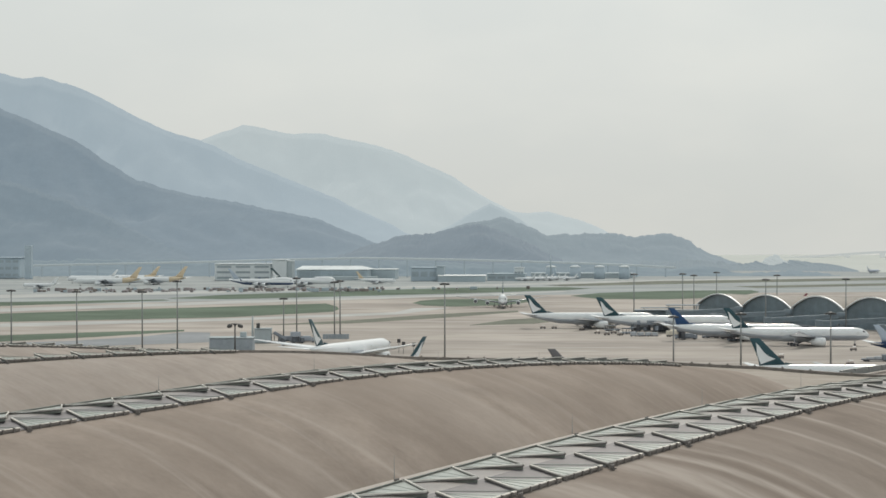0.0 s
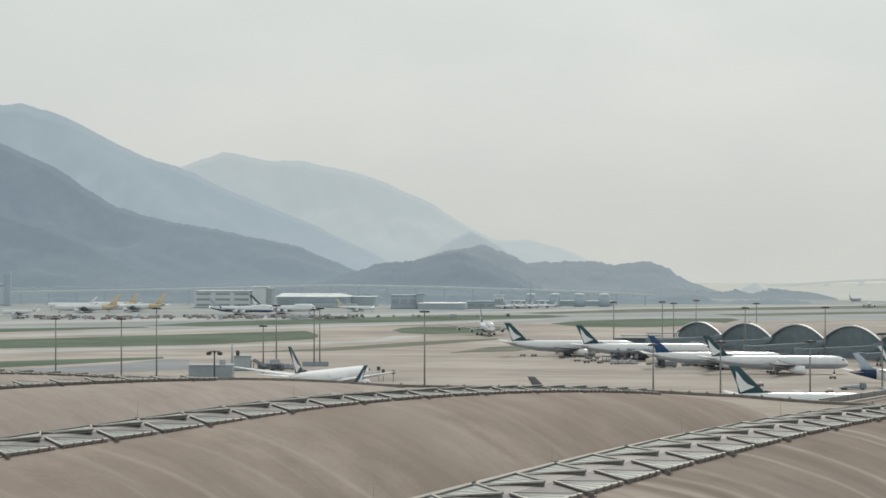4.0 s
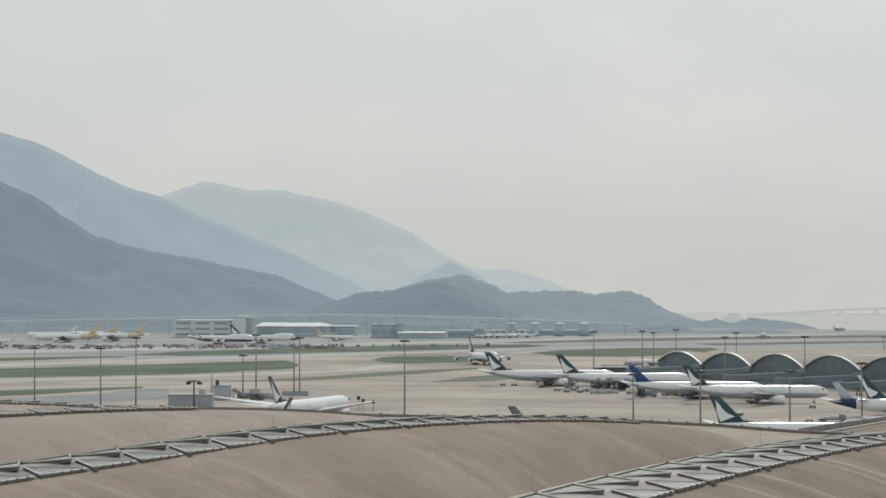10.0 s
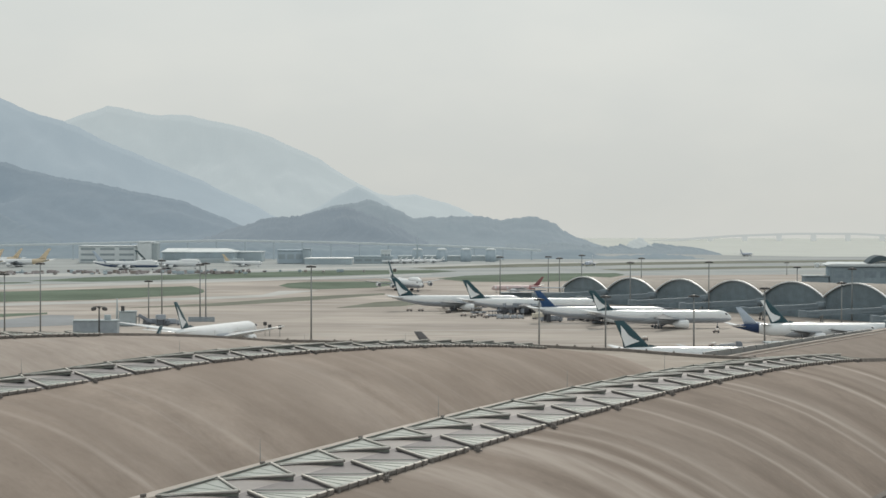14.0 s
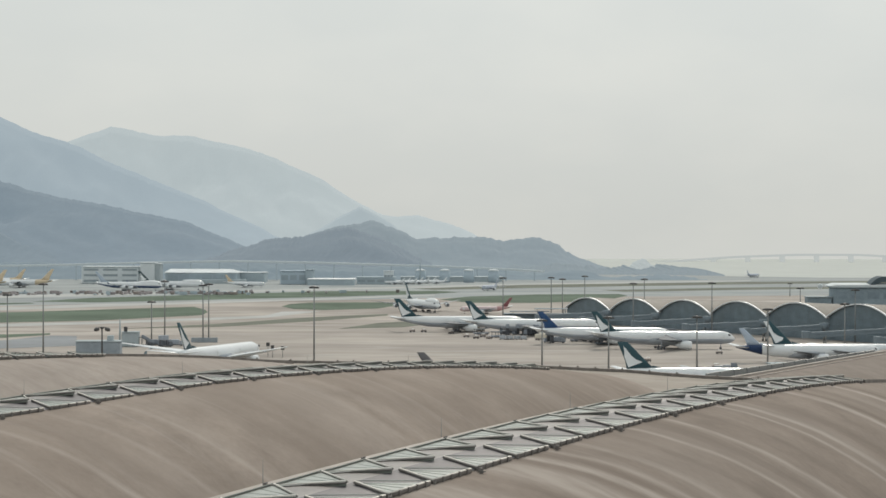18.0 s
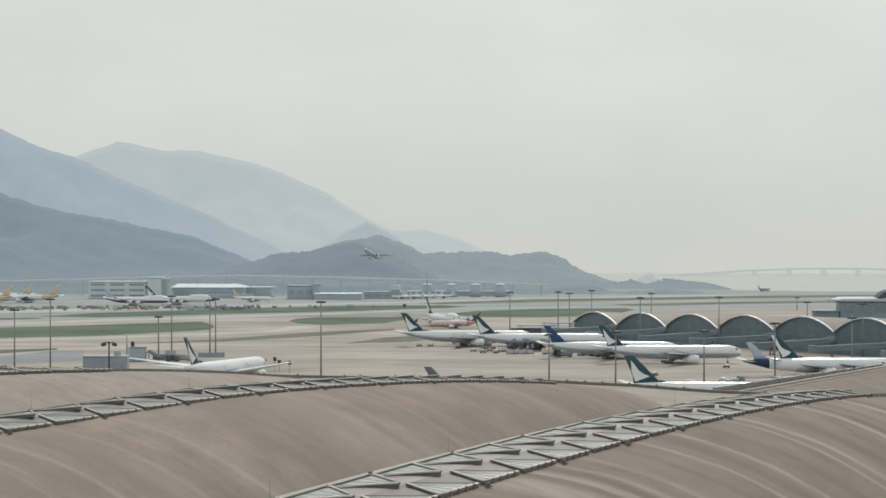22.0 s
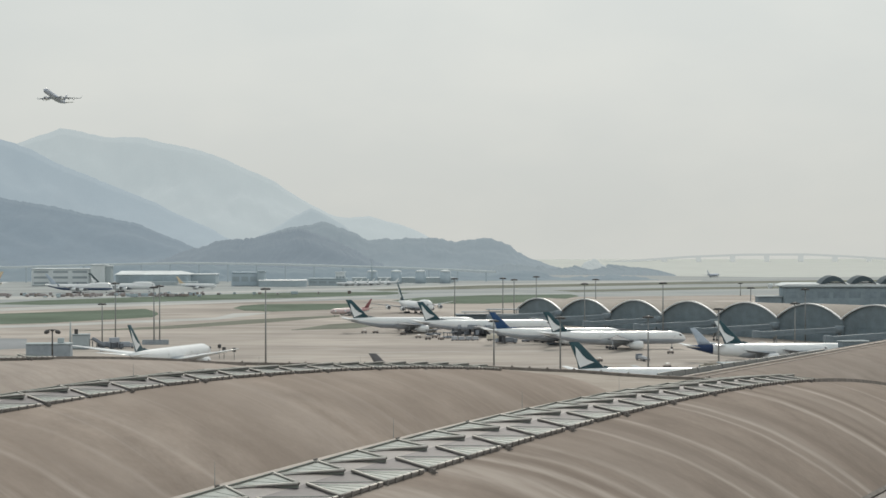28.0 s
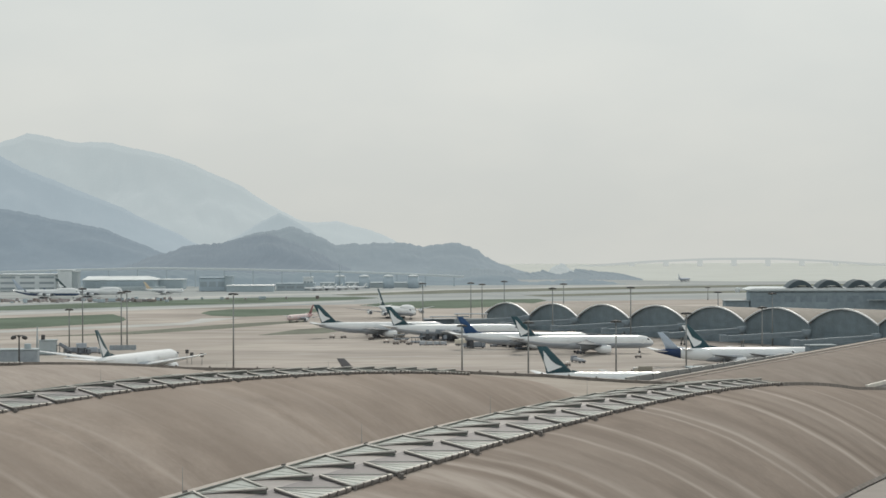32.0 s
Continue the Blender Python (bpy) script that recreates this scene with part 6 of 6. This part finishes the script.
for i in range(190):
    a = rng.random()
    if i < 178:
        x, y = -520 + a * 330, 1985 + rng.uniform(-45, 35) - 40 * (1 - a)
    else:
        x, y = -205 + a * 160, 2015 + rng.uniform(-15, 15)
    ob = thing("cargo_container", "tan and grey cargo container on the cargo apron", "container", "cargo containers", at=(x, y, 0), turn=rng.uniform(-8, 8))
    w, h = rng.choice((1.6, 2.4, 3.2, 3.2, 5.0, 7.0)), rng.uniform(1.3, 3.2)
    part("shell", box("shell", (-w / 2, w / 2, -1.3, 1.3, 0.3, h), M[rng.choice(("orange", "clutter", "clutter", "hazy_wall"))]), ob)
    part("pallet", box("pallet", (-w / 2 - 0.15, w / 2 + 0.15, -1.4, 1.4, 0, 0.3), M["dark"]), ob)

# ---- viaduct and sea bridge ----
DECK = [(-953, 9), (-733, 15), (-479, 20), (-371, 23), (-271, 25), (-158, 23), (-17, 19), (60, 16), (120, 13)]
viaduct = thing("backdrop_viaduct", "long concrete road viaduct along the shore, haze put in as glow", "bridge", kind="structure")
dx, dz = [p[0] for p in DECK], [p[1] for p in DECK]
n = 90
rows_ = []
for i in range(n + 1):
    x = dx[0] + (dx[-1] - dx[0]) * i / n
    z = float(np.interp(x, dx, dz))
    rows_.append([(x, 2534, z), (x, 2546, z), (x, 2546, z - 1.2), (x, 2543, z - 2.6), (x, 2537, z - 2.6), (x, 2534, z - 1.2)])
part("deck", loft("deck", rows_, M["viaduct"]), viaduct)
for i in range(2, n, 3):
    x = dx[0] + (dx[-1] - dx[0]) * i / n
    z = float(np.interp(x, dx, dz))
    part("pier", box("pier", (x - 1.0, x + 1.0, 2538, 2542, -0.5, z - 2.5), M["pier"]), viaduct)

SPAN = [(312, -16), (413, -6), (507, 0), (636, 9), (772, 14), (909, 14), (1007, 9), (1157, -1), (1580, -26), (2095, -45)]
bridge = thing("backdrop_sea_bridge", "faint long bridge over the sea, haze put in as glow", "bridge", kind="structure")
dx, dz = [p[0] for p in SPAN], [p[1] for p in SPAN]
rows_ = []
for i in range(n + 1):
    x = dx[0] + (dx[-1] - dx[0]) * i / n
    z = float(np.interp(x, dx, dz))
    rows_.append([(x, 4490, z), (x, 4510, z), (x, 4508, z - 4.5), (x, 4492, z - 4.5)])
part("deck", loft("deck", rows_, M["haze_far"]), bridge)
x = dx[0] + 47
while x < dx[-1]:
    z = float(np.interp(x, dx, dz))
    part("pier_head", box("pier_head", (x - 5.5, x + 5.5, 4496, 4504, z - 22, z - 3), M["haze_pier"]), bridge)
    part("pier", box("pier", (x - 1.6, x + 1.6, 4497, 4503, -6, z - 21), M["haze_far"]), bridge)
    x += 76.0

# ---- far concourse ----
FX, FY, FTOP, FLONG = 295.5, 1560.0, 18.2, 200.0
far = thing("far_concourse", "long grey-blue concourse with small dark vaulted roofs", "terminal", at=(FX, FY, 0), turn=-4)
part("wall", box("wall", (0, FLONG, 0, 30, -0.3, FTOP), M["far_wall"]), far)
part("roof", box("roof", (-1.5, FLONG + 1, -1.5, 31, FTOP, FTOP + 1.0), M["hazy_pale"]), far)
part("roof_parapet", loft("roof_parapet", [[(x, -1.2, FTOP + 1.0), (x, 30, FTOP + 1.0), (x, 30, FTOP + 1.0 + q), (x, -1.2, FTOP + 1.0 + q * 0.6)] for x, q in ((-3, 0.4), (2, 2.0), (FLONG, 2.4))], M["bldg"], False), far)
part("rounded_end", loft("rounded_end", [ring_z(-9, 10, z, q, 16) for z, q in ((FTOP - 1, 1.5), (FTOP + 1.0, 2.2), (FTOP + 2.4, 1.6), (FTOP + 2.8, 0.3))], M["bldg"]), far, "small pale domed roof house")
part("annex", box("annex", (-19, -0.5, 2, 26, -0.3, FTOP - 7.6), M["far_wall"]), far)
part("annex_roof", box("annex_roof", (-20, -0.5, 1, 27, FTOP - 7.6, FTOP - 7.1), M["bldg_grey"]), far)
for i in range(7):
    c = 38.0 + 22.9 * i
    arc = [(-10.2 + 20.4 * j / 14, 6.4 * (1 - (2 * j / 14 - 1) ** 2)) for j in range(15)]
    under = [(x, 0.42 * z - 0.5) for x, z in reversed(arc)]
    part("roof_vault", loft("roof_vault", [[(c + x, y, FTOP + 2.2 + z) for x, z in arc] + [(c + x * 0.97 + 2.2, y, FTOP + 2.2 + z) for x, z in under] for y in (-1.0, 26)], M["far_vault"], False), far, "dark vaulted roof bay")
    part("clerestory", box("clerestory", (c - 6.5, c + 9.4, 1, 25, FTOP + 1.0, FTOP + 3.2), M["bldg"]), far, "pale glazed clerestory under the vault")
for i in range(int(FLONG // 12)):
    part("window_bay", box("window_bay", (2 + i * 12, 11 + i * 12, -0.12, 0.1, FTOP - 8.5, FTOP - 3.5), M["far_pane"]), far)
part("entrance_canopy", slab("entrance_canopy", [(88, -6), (106, -6), (108, -0.5), (92, -0.5)], FTOP - 7.0, FTOP - 6.6, M["bldg_grey"]), far)


def motions():
    def tail_row(t, x, depth, theta):
        """The jumbo by its fin: theta is its turn away from facing the camera side."""
        a = radians(theta)
        return (t, pose(x + 33 * math.sin(a), depth - 33 * math.cos(a), 0, 0, 0, -90 + theta))

    walk(JUMBO, [tail_row(*r) for r in ((0, -59, 1592, 2), (2, -60, 1591, 5), (4, -60.5, 1590, 9), (6, -61, 1589, 14), (8, -58, 1587, 17), (10, -53.5, 1585, 19), (13, -45.5, 1581, 21), (16, -38, 1578, 21), (20, -26, 1573, 20), (24, -15.5, 1568, 19), (28, -0.5, 1562, 20), (32, 9, 1556, 21))])
    walk(ROSE, [(t, pose(x, y, 0, 0, 0, a)) for t, x, y, a in ((0, 150, 1520, 180), (8, 96, 1512, 180), (12, 68, 1508, 180), (13, 60.5, 1507, 180), (16, 42, 1504, 180), (20, 13.5, 1500, 181), (22, 0.5, 1499, 184), (24, -10.5, 1497, 188), (26, -23, 1493, 202), (28, -35, 1486, 220), (30, -42, 1477, 232), (32, -48, 1466, 243))])
    walk(CLIMBER, [(t, pose(x, y, z, 0, 0, a) @ pose(0, 0, 0, roll, -up, 0)) for t, x, y, z, a, up, roll in (
        (0, 440, 2470, 0, -101, 0, 0), (6, 334, 2420, 0, -101, 0, 0), (9, 281, 2385, 0, -101, 0, 0), (13, 186, 2280, 0, -104, 0, 0), (16, 104, 2180, 0, -109, 0, 0), (18, 44, 2110, 0, -115, 0, 0),
        (19, 14, 2068, 5, -117, 8, 0), (20, -16, 2020, 21, -116, 13, 0), (21, -47, 1966, 34, -114, 14, 0), (22, -77, 1910, 49, -112, 15, 0), (23, -107, 1851, 67, -112, 15, 0), (24, -136, 1790, 85, -112, 15, 0),
        (26.5, -213, 1640, 131, -109, 14, 0), (28, -261, 1550, 160, -106, 14, 0), (29, -292, 1490, 180, -105, 14, 0), (32, -390, 1310, 236, -103, 13, 0))])
    for leg in CLIMBER.children:
        if leg.name.startswith("landing_gear"):
            side = leg.data.vertices[0].co.y
            inward = 0.0 if abs(side) < 1 else -2.4 * side / abs(side)
            walk(leg, [(0, pose(0, 0, 0)), (24.6, pose(0, 0, 0)), (26.6, pose(0, inward, 2.0)), (32, pose(0, inward, 2.0))])
    walk(TAXIER, [(t, pose(x, y, 0, 0, 0, a)) for t, x, y, a in (
        (0, -78.6, 758.1, -128), (3, -88.1, 749.5, -126), (6, -98.0, 741.0, -124), (8, -103.8, 735.4, -122), (10, -107.0, 726.6, -119), (13, -114.6, 713.7, -115), (15.5, -115.5, 700.7, -110), (18, -113.1, 677.0, -105), (21, -107.2, 641.4, -100), (32, -97.4, 571.1, -95))])
    walk(DISTANT, [(t, pose(x, 2740, 0, 0, 0, 55)) for t, x in ((0, 391), (12, 403), (24, 418), (32, 428))])
    walk(TUG, [(t, pose(x, y, 0, 0, 0, a)) for t, (x, y), a in ((0, (133.4, 926.6), 8), (6, (132.1, 922.7), 6), (13, (126.6, 897.7), 0), (16, (121.7, 888.3), 0), (20, (120.5, 889.0), 5), (24, (123.0, 908.0), 70), (27, (117.5, 951.0), 100), (30, (107.0, 955.3), 112), (32, (100.9, 973.6), 110))])
    walk(TUG_B, [(t, pose(x, y, 0, 0, 0, 180)) for t, (x, y) in ((0, (178.5, 864.0)), (24, (146.7, 877.3)), (32, (121.0, 890.5)))])


motions()
